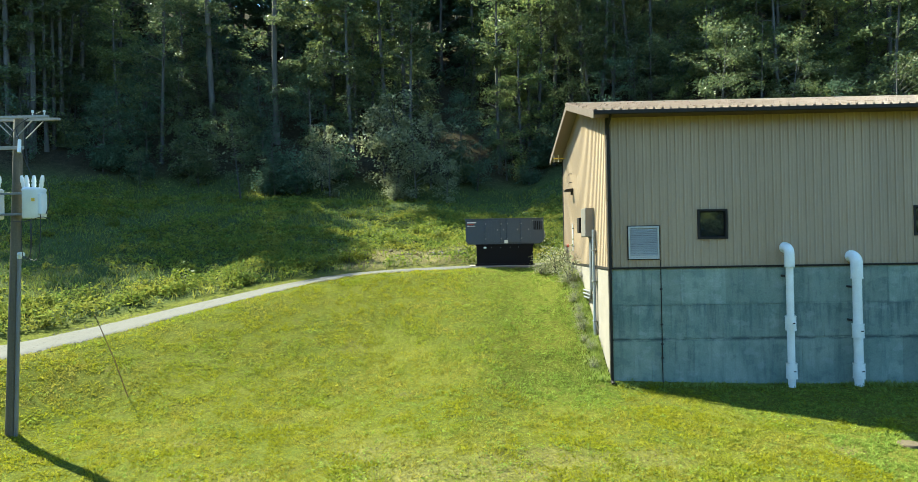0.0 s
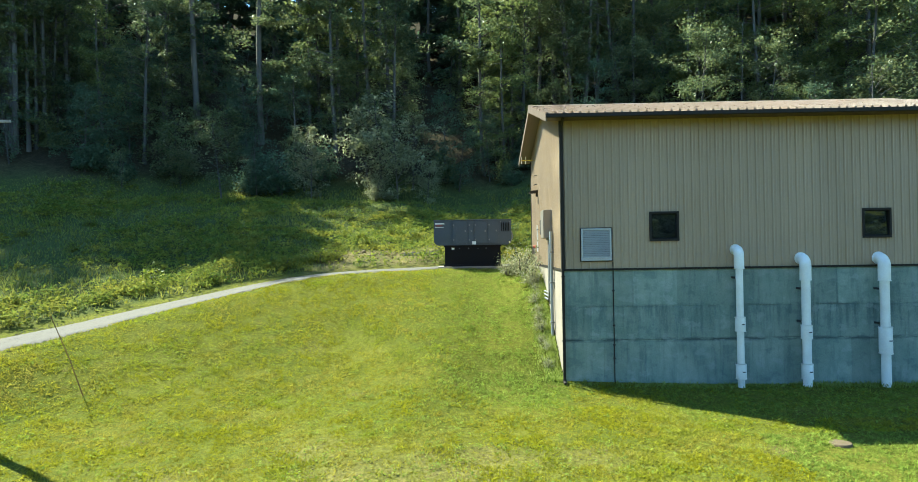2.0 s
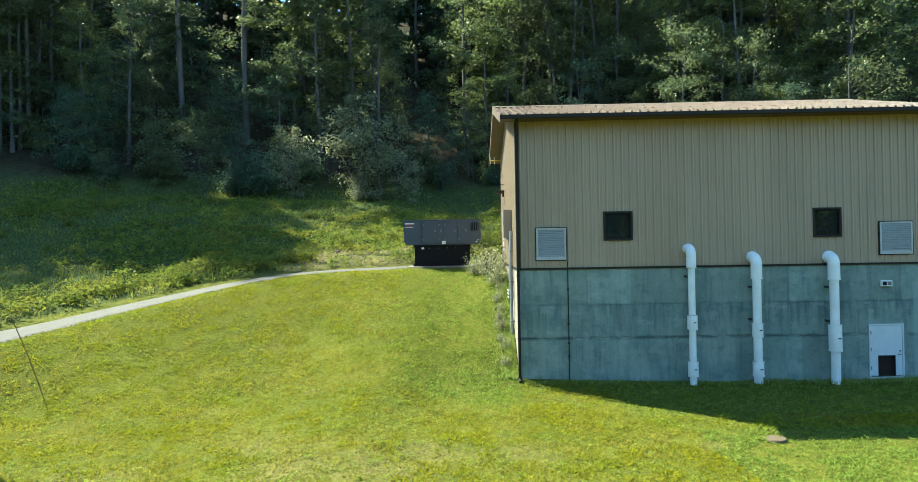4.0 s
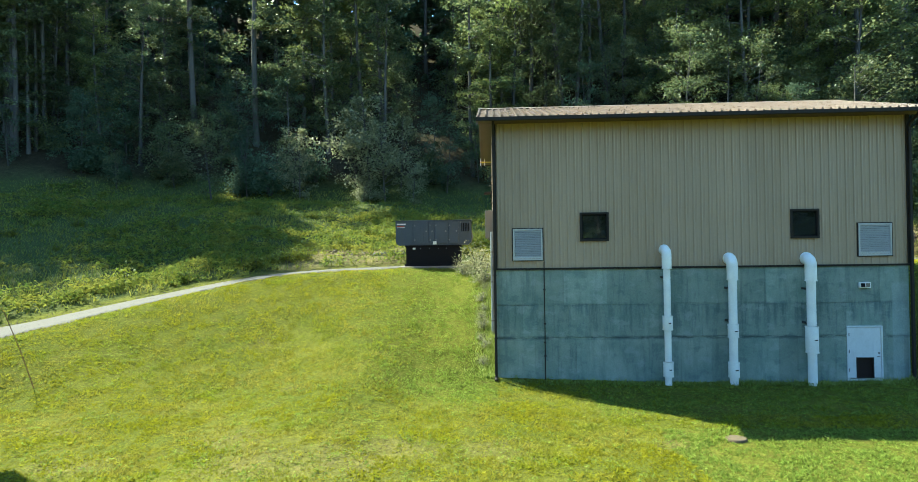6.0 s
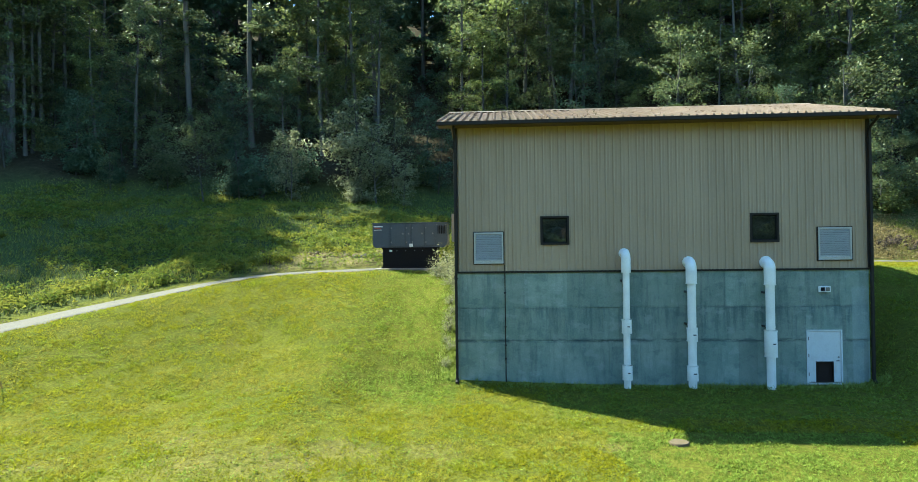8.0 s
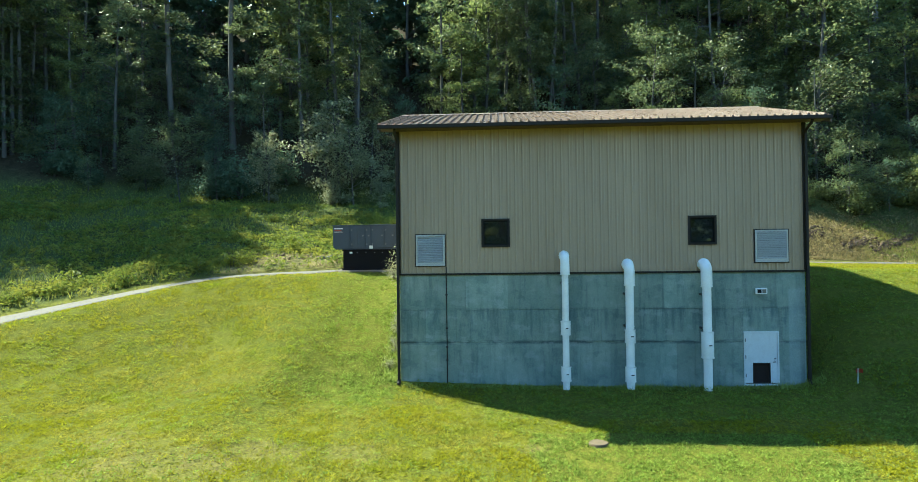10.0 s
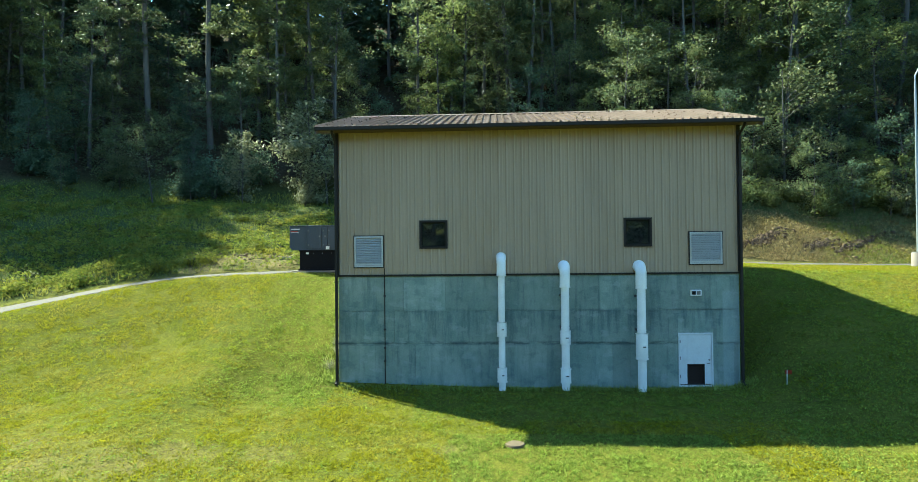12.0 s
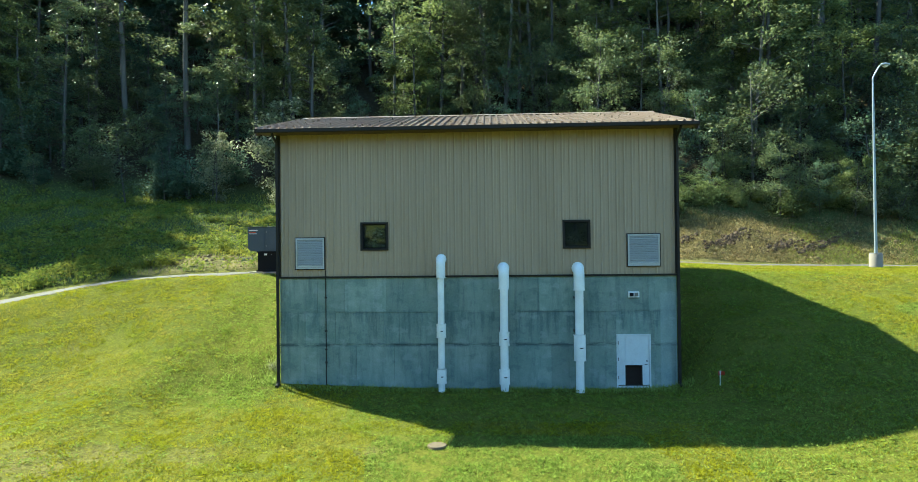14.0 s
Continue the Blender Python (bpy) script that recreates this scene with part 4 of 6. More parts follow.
# ---- the generator ----
def generator():
    gx, gy, gz = 0.08, 26.9, 3.22
    p = thing("equipment_pad", (gx - 0.15, gy - 0.35, gz), "pale concrete pad under the generator", "concrete pad")
    part("slab", box((0.30, 0.12, -0.45), (3.45, 2.0, 0.07), 0.015), CONCRETE_PALE, p)
    t = thing("generator", (gx, gy, gz + 0.07), "charcoal standby generator on a black fuel tank base", "generator")
    part("fuel_tank", box((0.46, 0.0, 0.0), (2.88, 1.25, 0.90), 0.02), BLACK, t, "black steel fuel tank base")
    part("tank_rail", box((0.40, -0.03, 0.0), (2.94, 0.02, 0.09), 0.008), BLACK, t)
    part("tank_rim", box((0.42, -0.03, 0.86), (2.92, 1.28, 0.92), 0.008), BLACK, t)
    body = prism([(0.12, 0.92), (3.20, 0.92), (3.36, 1.06), (3.36, 2.0), (0.0, 2.0), (0.0, 1.06)], "y", 0.02, 1.25)
    bmesh.ops.bevel(body, geom=body.edges[:], offset=0.015, segments=2, affect="EDGES")
    part("enclosure", body, CHARCOAL, t, "charcoal painted steel housing")
    part("roof_cap", box((-0.03, -0.01, 2.0), (3.39, 1.28, 2.03), 0.012), CHARCOAL, t)
    for x0, x1 in ((0.82, 1.46), (1.50, 1.72), (1.76, 2.32), (2.36, 2.80)):
        d = part("door", box((x0, -0.006, 0.99), (x1, 0.024, 1.95), 0.006), CHARCOAL, t)
        part("latch", box((x1 - 0.12, -0.03, 1.50), (x1 - 0.06, -0.005, 1.57), 0.004), GREY_METAL, d)
        for z in (1.12, 1.76):
            part("hinge", box((x0 + 0.02, -0.02, z), (x0 + 0.06, -0.004, z + 0.07), 0.003), GREY_METAL, d)
    for i in range(5):
        part("louvre", box((2.93 + i * 0.075, -0.012, 1.52), (2.965 + i * 0.075, 0.022, 1.88), 0.005), BLACK, t)
    for x in (0.74, 0.86, 0.98, 1.10, 1.22, 1.30):
        part("rib", box((x, -0.012, 1.0), (x + 0.022, 0.0, 1.93), 0.003), CHARCOAL, t)
    for x in (2.90, 3.30):
        part("corner_bolt", tube([(x, 0.03, 1.92), (x, 0.002, 1.92)], 0.025, 8), GREY_METAL, t)
    part("badge", box((0.06, 0.004, 1.70), (0.42, 0.022, 1.725), 0.002), WHITE, t, "small pale badge bar")
    part("badge", box((0.06, 0.004, 1.84), (0.46, 0.022, 1.89), 0.002), WHITE, t, "small pale badge bar")
    part("badge", box((0.06, 0.004, 1.76), (0.38, 0.022, 1.79), 0.002), ORANGE, t, "thin orange badge bar")
    part("warning_plate", box((1.66, -0.035, 0.95), (1.82, -0.008, 1.09), 0.002), WHITE, t, "small white plate")
    part("gauge", box((0.76, -0.025, 0.74), (0.88, 0.004, 0.82), 0.004), WHITE, t)
    for x in (1.1, 1.5, 1.9, 2.25):
        part("filler_cap", tube([(x, -0.01, 0.78), (x, -0.035, 0.78)], 0.02, 8), GREY_METAL, t)
    part("exhaust_prop", tube([(3.36, 0.1, 1.5), (3.42, 0.1, 1.25), (3.28, 0.1, 0.98)], 0.03, 8), GREY_METAL, t)


generator()


# ---- utility pole ----
def utility_pole():
    px, py = -10.92, 14.85
    g = ground_z(px, py)
    t = thing("utility_pole", (px, py, g), "weathered brown wooden utility pole carrying transformers", "utility pole")
    za = 7.37 - g
    hs = [-0.6, 0.0, 0.4, 2, 4, 6, za + 0.10, za + 0.12]
    rs = [0.138, 0.135, 0.130, 0.124, 0.117, 0.110, 0.105, 0.08]
    part("pole", tube([(0.035 * h, 0, h) for h in hs], rs, 18), POLE_WOOD, t)
    bx = 0.035 * za
    for y in (-0.20, 0.12):
        part("crossarm", box((bx - 1.15, y, za + 0.035), (bx + 0.90 + 0.2 * y, y + 0.06, za + 0.10), 0.01), ARM_WOOD, t, "weathered grey crossarm")
        for s in (-1, 1):
            part("brace", tube([(bx + s * 0.50, y + 0.04, za + 0.03), (bx + s * 0.06, y + 0.04, za - 0.40)], 0.013, 6), ARM_WOOD, t)
    for x in (-1.0, -0.55, 0.45, 0.74):
        bm = tube([(bx + x, -0.15, za + 0.115), (bx + x, -0.15, za + 0.17), (bx + x, -0.15, za + 0.18), (bx + x, -0.15, za + 0.23)], [0.016, 0.016, 0.034, 0.022], 10)
        part("insulator", bm, CAN, t)
    part("cutout_bar", box((bx - 0.95, -0.24, za - 0.72), (bx + 0.25, -0.17, za - 0.64), 0.008), ARM_WOOD, t)
    for x in (-0.8, -0.5, 0.22):
        part("fuse_cutout", tube([(bx + x, -0.28, za - 0.5), (bx + x + 0.03, -0.34, za - 0.82)], [0.035, 0.045], 10), PORCELAIN, t)
    zt = 4.98 - g
    part("mount_rail", box((-0.85, -0.20, zt + 0.08), (0.90, -0.16, zt + 0.13), 0.006), GREY_METAL, t)
    part("mount_rail", box((-0.85, -0.20, zt + 0.58), (0.90, -0.16, zt + 0.63), 0.006), GREY_METAL, t)
    for x in (-0.36, 0.70):
        can = part("transformer_can", tube([(x, -0.10, zt), (x, -0.10, zt + 0.02), (x, -0.10, zt + 0.66), (x, -0.10, zt + 0.70), (x, -0.10, zt + 0.74)],
                                           [0.235, 0.25, 0.25, 0.265, 0.22], 28), CAN, t, "pale grey transformer can")
        for dx, dy in ((-0.20, -0.05), (-0.08, -0.1), (0.05, -0.08), (0.19, -0.04)):
            base = (x + dx, -0.10 + dy, zt + 0.68)
            pts = [base] + [(base[0] + dx * h * 0.9, base[1] + dy * h * 0.5, base[2] + h) for h in (0.09, 0.12, 0.18, 0.21, 0.30, 0.36)]
            part("bushing", tube(pts, [0.042, 0.042, 0.054, 0.042, 0.054, 0.042, 0.025], 10), PORCELAIN, can)
        part("tank_bracket", box((x - 0.05, 0.10, zt + 0.08), (x + 0.05, 0.17, zt + 0.72), 0.005), GREY_METAL, can)
        part("rating_plate", box((x + 0.10, -0.345, zt + 0.40), (x + 0.17, -0.325, zt + 0.48)), YELLOW, can, "small yellow plate")
        part("cooling_fin", box((x + 0.18, -0.26, zt + 0.08), (x + 0.29, -0.04, zt + 0.6), 0.03), CAN, can)
    part("conduit", tube([(0.15, -0.06, -0.4), (0.29, -0.06, 4.05 - g)], 0.045, 12), GREY_METAL, t, "grey riser conduit")
    part("weatherhead", tube([(0.29, -0.06, 4.02 - g), (0.31, -0.08, 4.12 - g), (0.41, -0.12, 4.11 - g)], [0.05, 0.06, 0.065], 12), CAN, t)
    for pts in (
        [(0.41, -0.12, 4.08 - g), (0.60, -0.2, 4.00 - g), (0.76, -0.3, 4.3 - g), (0.78, -0.3, zt + 0.1)],
        [(0.41, -0.12, 4.08 - g), (0.82, -0.2, 3.98 - g), (0.98, -0.3, 4.5 - g), (0.93, -0.22, zt + 0.3)],
        [(bx + 0.1, -0.25, za - 0.2), (bx + 0.33, -0.3, za - 0.9), (0.72, -0.2, zt + 1.02)],
        [(0.2, -0.2, zt - 0.06), (0.6, -0.3, zt - 0.08), (1.0, -0.3, zt + 0.02), (1.2, -0.3, zt - 0.02)],
        [(0.52, -0.3, zt - 0.02), (0.53, -0.32, zt - 0.6), (0.56, -0.3, 4.0 - g)],
        [(0.74, -0.3, zt - 0.02), (0.76, -0.32, zt - 0.55), (0.72, -0.3, 3.9 - g)],
        [(0.98, -0.1, zt + 0.95), (1.1, -0.12, zt + 0.5), (1.0, -0.12, zt + 0.1)],
        [(bx + 0.74, -0.15, za + 0.22), (bx + 0.4, -0.18, za + 0.05), (bx + 0.1, -0.24, za - 0.2), (bx - 0.1, -0.28, za - 0.6)],
    ):
        c = refine(np.array(pts), 5)
        part("wire", tube([tuple(p) for p in c], 0.010, 6), CABLE, t)


utility_pole()


def leaning_stake():
    x, y = -9.42, 17.28
    g = ground_z(x, y)
    t = thing("marker_stake", (x, y, g + 0.1), "thin rust-brown marker stake leaning over the lawn", "stake")
    part("rod", tube([(0.10, 0, -0.3), (-0.37, 0, 1.0), (-0.88, 0, 2.18)], [0.014, 0.013, 0.011], 8), RUST, t)
    part("cap", tube([(-0.875, 0, 2.17), (-0.90, 0, 2.23)], 0.018, 8), YELLOW, t)


leaning_stake()


def flag_stake():
    x, y = 17.43, 17.2
    g = ground_z(x, y)
    t = thing("marker_flag", (x, y, g), "small orange marker flag on a thin white stake", "marker flag")
    part("stem", tube([(0, 0, -0.1), (0.01, 0, 0.42)], 0.011, 8), WHITE, t)
    bm = bmesh.new()
    vs = [[bm.verts.new((0.012 + 0.06 * i - 0.06, 0.02 * math.sin(i * 1.4), 0.29 + 0.11 * j + 0.012 * math.sin(i))) for i in range(4)] for j in range(2)]
    for i in range(3):
        bm.faces.new((vs[0][i], vs[0][i + 1], vs[1][i + 1], vs[1][i]))
    bmesh.ops.solidify(bm, geom=bm.faces[:], thickness=0.004)
    part("flag", bm, ORANGE, t)


flag_stake()


def cover_stone():
    x, y = 9.68, 13.5
    g = ground_z(x, y)
    t = thing("drain_cover", (x, y, g), "flat brown drain cover set in the lawn", "drain cover")
    bm = tube([(0, 0, -0.15), (0, 0, 0.03), (0, 0, 0.05)], [0.23, 0.23, 0.21], 18)
    part("lid", bm, LID, t)


cover_stone()


def street_lamp():
    x, y = 30.02, 31.0
    g = ground_z(x, y)
    t = thing("street_lamp", (x, y, g), "tall silver street lamp with a short curved arm", "street lamp")
    part("footing", tube([(0, 0, -0.4), (0, 0, 0.66), (0, 0, 0.70)], [0.30, 0.30, 0.28], 22), CONCRETE_PALE, t, "round concrete footing")
    part("base_plate", box((-0.2, -0.2, 0.70), (0.2, 0.2, 0.74), 0.01), GREY_METAL, t)
    part("shaft", tube([(0, 0, 0.72), (0, 0, 5), (0, 0, 9.12)], [0.074, 0.058, 0.042], 16), ALU, t)
    pts = [(0, 0, 9.07), (0, 0, 9.36), (0.03, 0, 9.46), (0.16, 0, 9.70), (0.32, 0, 9.96), (0.44, 0, 10.05)]
    part("arm", tube([tuple(p) for p in refine(np.array(pts), 4)], 0.034, 10), ALU, t)
    head = tube([(0.38, 0, 10.03), (0.46, 0, 10.06), (0.60, 0, 10.07), (0.76, 0, 10.04), (0.82, 0, 10.01)], [0.05, 0.11, 0.14, 0.11, 0.05], 16)
    bmesh.ops.scale(head, vec=(1, 1, 0.6), space=Matrix.Translation((0, 0, -10.04)), verts=head.verts)
    part("lamp_head", head, ALU, t)
    part("lens", tube([(0.60, 0, 9.98), (0.60, 0, 9.94), (0.60, 0, 9.91)], [0.12, 0.10, 0.04], 14), WHITE, t)


street_lamp()


# ---- trees and bushes ----
def kites(centres, size, rng, droop=0.25, flat=0.5, corners=4):
    """Leaves of four corners (three for far ones), turned at random, sizes varied."""
    n = len(centres)
    a = rng.uniform(0, 2 * np.pi, n)
    tilt = rng.normal(-droop, flat, n)
    way = np.stack([np.cos(a) * np.cos(tilt), np.sin(a) * np.cos(tilt), np.sin(tilt)], 1)
    rnd = rng.normal(0, 1, (n, 3)) * flat + np.array([0, 0, 1.0])
    side = np.cross(way, rnd)
    side /= np.linalg.norm(side, axis=1)[:, None] + 1e-9
    up = np.cross(side, way)
    s = (size * rng.uniform(0.55, 1.35, n))[:, None]
    if corners == 3:
        v = np.stack([centres - way * s * 0.4 + side * s * 0.33, centres - way * s * 0.3 - side * s * 0.33, centres + way * s * 0.6], 1)
        return v.reshape(-1, 3)
    v = np.stack([centres - way * s * 0.5, centres + side * s * 0.27 + up * s * 0.10, centres + way * s * 0.5, centres - side * s * 0.27 + up * s * 0.10], 1)
    return v.reshape(-1, 3)


def leaf_mesh(name, centres, size, rng, material, droop=0.25, flat=0.5, corners=4):
    v = kites(np.asarray(centres), size, rng, droop, flat, corners)
    f = np.arange(len(v)).reshape(-1, corners)
    return mesh_np(name, v, f, material)


def clump_points(rng, at, n, r, squash=0.7):
    """Points in an uneven clump, thinner inside."""
    d = rng.normal(0, 0.47 * r, (n, 3)) * rng.uniform(0.75, 1.5, 3) * np.array([1, 1, squash])
    d[:, 2] -= 0.25 * np.hypot(d[:, 0], d[:, 1])
    return np.asarray(at) + d


def tree(seed, tall, bare, spread, leaves, leaf_mat, bark, leaf_size=0.27, vine=0, lean=0.03):
    """A forest tree: wavy tapered trunk, limbs, and a crown of leaf clumps with gaps."""
    rng = np.random.RandomState(seed)
    t = thing("tree", (0, 0, 0), "tall leafy woodland tree with a slender grey trunk", "tree", "hillside trees")
    bm = bmesh.new()
    hs = np.linspace(-0.8, tall * 0.93, 11)
    ph = rng.uniform(0, 6.28, 2)
    lx, ly = rng.normal(0, lean, 2)
    r0 = 0.011 * tall

    def axis(h):
        return np.array([lx * h + 0.18 * math.sin(h * 0.22 + ph[0]), ly * h + 0.18 * math.sin(h * 0.19 + ph[1]), h])
    add_tube(bm, [axis(h) for h in hs], [r0 * (1.25 if h < 0.2 else 1) * (1 - 0.85 * max(h, 0) / tall) + 0.015 for h in hs], 8)
    clumps = []
    for i in range(15):
        h = tall * (bare + (0.95 - bare) * (i + rng.uniform(0, 1)) / 15)
        a = rng.uniform(0, 6.28)
        k = (h / tall - bare) / (1 - bare)
        reach = spread * (0.45 + 0.9 * math.sin(math.pi * min(k * 0.85 + 0.15, 1))) * rng.uniform(0.6, 1.1)
        p0 = axis(h)
        pts = [p0]
        for q in (0.35, 0.7, 1.0):
            pts.append(p0 + np.array([math.cos(a) * reach * q, math.sin(a) * reach * q, reach * (0.45 * q - 0.12 * q * q)]) + rng.normal(0, 0.12, 3))
        add_tube(bm, pts, [r0 * 0.32 * (1 - 0.6 * k) + 0.012, r0 * 0.2 + 0.01, 0.02, 0.008], 5, False)
        for q in (1, 2, 3):
            for _ in range(2 if q > 1 else 1):
                clumps.append((pts[q] + rng.normal(0, 0.45 + 0.1 * spread, 3), rng.uniform(0.5, 1.25) * (0.35 + 0.16 * spread)))
    clumps.append((axis(tall * 0.96), 1.2))
    part("trunk", bm, bark, t)
    w = np.array([c[1] ** 2 for c in clumps])
    cen = np.concatenate([clump_points(rng, c, max(20, int(leaves * k)), r, 0.5) for (c, r), k in zip(clumps, w / w.sum())])
    if vine:
        h = rng.uniform(0.5, tall * bare * 1.15, vine)
        ax = np.array([axis(v) for v in h])
        cen = np.concatenate([cen, ax + rng.normal(0, 0.42, (vine, 3)) * (0.6 + 0.5 * np.sin(h * 1.9))[:, None]])
    linked("crown", leaf_mesh("crown", cen, leaf_size * 1.22, rng, leaf_mat, 0.3, 0.36, 3), t, "crown of small green leaves")
    return t


def spray_points(rng, pts, n, reach, thin=0.10):
    """Leaves in a flat fan along the outer part of a limb, drooping to its edge."""
    p = np.asarray(pts)
    k = rng.uniform(0.25, 1.08, n) * (len(p) - 1)
    i = np.clip(k.astype(int), 0, len(p) - 2)
    at = p[i] + (p[i + 1] - p[i]) * (k - i)[:, None]
    way = p[-1] - p[0]
    side = np.array([-way[1], way[0], 0]) / (np.hypot(way[0], way[1]) + 1e-6)
    off = rng.normal(0, 0.26 * reach, n)
    at = at + side * off[:, None]
    at[:, 2] += rng.normal(0, thin, n) - 0.12 * np.abs(off)
    return at


def tall_tree(seed, tall, bare, spread, crown, low, leaf_mat, bark, vine=0, label="tall woodland tree with a long bare grey trunk"):
    """A close-grown forest tree: a long slender trunk, thin side sprays low down, and a high open crown."""
    rng = np.random.RandomState(seed)
    t = thing("tree", (0, 0, 0), label, "tree", "hillside trees")
    bm = bmesh.new()
    ph = rng.uniform(0, 6.28, 2)
    lx, ly = rng.normal(0, 0.022, 2)
    r0 = 0.0072 * tall

    def axis(h):
        return np.array([lx * h + 0.16 * math.sin(h * 0.21 + ph[0]), ly * h + 0.16 * math.sin(h * 0.17 + ph[1]), h])
    hs = np.linspace(-0.8, tall * 0.95, 12)
    add_tube(bm, [axis(h) for h in hs], [r0 * (1.3 if h < 0.2 else 1) * (1 - 0.8 * max(h, 0) / tall) + 0.012 for h in hs], 8)
    high = []
    for i in range(13):
        h = tall * (bare + (0.93 - bare) * (i + rng.uniform(0, 1)) / 13)
        a, k = rng.uniform(0, 6.28), (h / tall - bare) / (1 - bare)
        reach = spread * (0.6 + 0.7 * math.sin(math.pi * min(k * 0.85 + 0.12, 1))) * rng.uniform(0.6, 1.1)
        p0 = axis(h)
        pts = [p0] + [p0 + np.array([math.cos(a) * reach * q, math.sin(a) * reach * q, reach * (0.5 * q - 0.15 * q * q)]) + rng.normal(0, 0.12, 3) for q in (0.35, 0.7, 1.0)]
        add_tube(bm, pts, [r0 * 0.3 + 0.01, r0 * 0.18 + 0.01, 0.02, 0.008], 5, False)
        for q in (1, 2, 3):
            high.append(clump_points(rng, pts[q] + rng.normal(0, 0.4, 3), crown // 39, rng.uniform(0.7, 1.4), 0.45))
    low_leaves = []
    n_low = 14
    for i in range(n_low):
        h = tall * (0.10 + (bare - 0.06) * (i + rng.uniform(0, 1)) / n_low)
        a, reach = rng.uniform(0, 6.28), rng.uniform(0.8, 2.6)
        p0 = axis(h)
        pts = [p0] + [p0 + np.array([math.cos(a) * reach * q, math.sin(a) * reach * q, reach * (0.28 * q - 0.30 * q * q)]) for q in (0.5, 1.0)]
        add_tube(bm, pts, [0.028, 0.016, 0.006], 4, False)
        low_leaves.append(spray_points(rng, pts, int(low / n_low * rng.uniform(0.3, 1.7)), reach, 0.14))
    if vine:
        h = rng.uniform(0.3, tall * bare * 1.1, vine)
        ax = np.array([axis(v) for v in h])
        low_leaves.append(ax + rng.normal(0, 0.34, (vine, 3)) * (0.55 + 0.5 * np.sin(h * 1.7 + ph[0]))[:, None])
    part("trunk", bm, bark, t)
    linked("crown", leaf_mesh("crown", np.concatenate(high), 0.42, rng, leaf_mat, 0.3, 0.45, 3), t, "high open crown of green leaves")
    linked("side_sprays", leaf_mesh("side_sprays", np.concatenate(low_leaves), 0.20, rng, leaf_mat, 0.25, 0.38, 3), t, "thin leafy side branches")
    return t


def layered_tree(seed, tall, spread, leaves, leaf_mat, leaf_size, label="young understorey tree with flat layered branches", group="understorey trees"):
    """A young tree of the understorey: limbs held out level, leaves in flat fans one above the other."""
    rng = np.random.RandomState(seed)
    t = thing("young_tree", (0, 0, 0), label, "tree", group)
    bm = bmesh.new()
    lx, ly = rng.normal(0, 0.07, 2)

    def axis(h):
        return np.array([lx * h, ly * h, h])
    hs = np.linspace(-0.5, tall * 0.96, 6)
    add_tube(bm, [axis(h) for h in hs], [0.011 * tall * (1 - 0.85 * max(h, 0) / tall) + 0.006 for h in hs], 6)
    cen = []
    n = 26
    for i in range(n):
        k = (i + rng.uniform(0, 1)) / n
        h = tall * (0.08 + 0.90 * k)
        a = rng.uniform(0, 6.28)
        reach = spread * (0.42 + 0.62 * math.sin(math.pi * (0.92 * k + 0.08))) * rng.uniform(0.45, 1.2)
        p0 = axis(h) + np.append(rng.normal(0, 0.04 * tall, 2) * k, 0)
        rise = rng.uniform(0.1, 1.1)
        pts = [p0] + [p0 + np.array([math.cos(a) * reach * q, math.sin(a) * reach * q, reach * (rise * q - 0.35 * q * q)]) for q in (0.35, 0.7, 1.0)]
        add_tube(bm, pts, [0.006 * tall * (1 - 0.6 * k) + 0.004, 0.016, 0.010, 0.004], 4, False)
        cen.append(spray_points(rng, pts, int(leaves / n * rng.uniform(0.3, 1.7)), reach, 0.24))
    part("trunk", bm, BARK, t)
    c = np.concatenate(cen)
    c[:, 2] = np.maximum(c[:, 2], 0.05)
    linked("foliage", leaf_mesh("foliage", c, leaf_size, rng, leaf_mat, 0.2, 0.5, 3), t, "flat fans of green leaves")
    return t


def bush(seed, wide, tall, leaves, leaf_mat, leaf_size, label, name="bush", group="bushes at the wood's edge", fine=False):
    rng = np.random.RandomState(seed)
    t = thing(name, (0, 0, 0), label, "bush", group)
    bm = bmesh.new()
    pts = []
    for i in range(9):
        a = rng.uniform(0, 6.28)
        r = wide * 0.5 * rng.uniform(0.2, 0.9)
        h = tall * rng.uniform(0.45, 0.95) * (1 - 0.35 * r / (wide * 0.5))
        mid = np.array([math.cos(a) * r * 0.4, math.sin(a) * r * 0.4, h * 0.55])
        tip = np.array([math.cos(a) * r, math.sin(a) * r, h])
        add_tube(bm, [(0.06 * math.cos(a), 0.06 * math.sin(a), -0.25), mid, tip], [0.012 + 0.012 * tall, 0.008 + 0.006 * tall, 0.006], 5, False)
        for p, k in ((tip, 1.0), (mid + rng.normal(0, 0.12 * wide, 3) * np.array([1, 1, 0.5]), 0.8), (mid * 0.6 + rng.normal(0, 0.12 * wide, 3) * np.array([1, 1, 0.3]), 0.7)):
            pts.append(clump_points(rng, p, int(leaves / 27), wide * 0.2 * k * rng.uniform(0.7, 1.3), 0.8))
    part("stem", bm, BARK, t)
    cen = np.concatenate(pts)
    cen[:, 2] = np.abs(cen[:, 2]) + 0.03
    linked("foliage", leaf_mesh("foliage", cen, leaf_size, rng, leaf_mat, corners=3 if wide > 2 and not fine else 4), t)
    return t


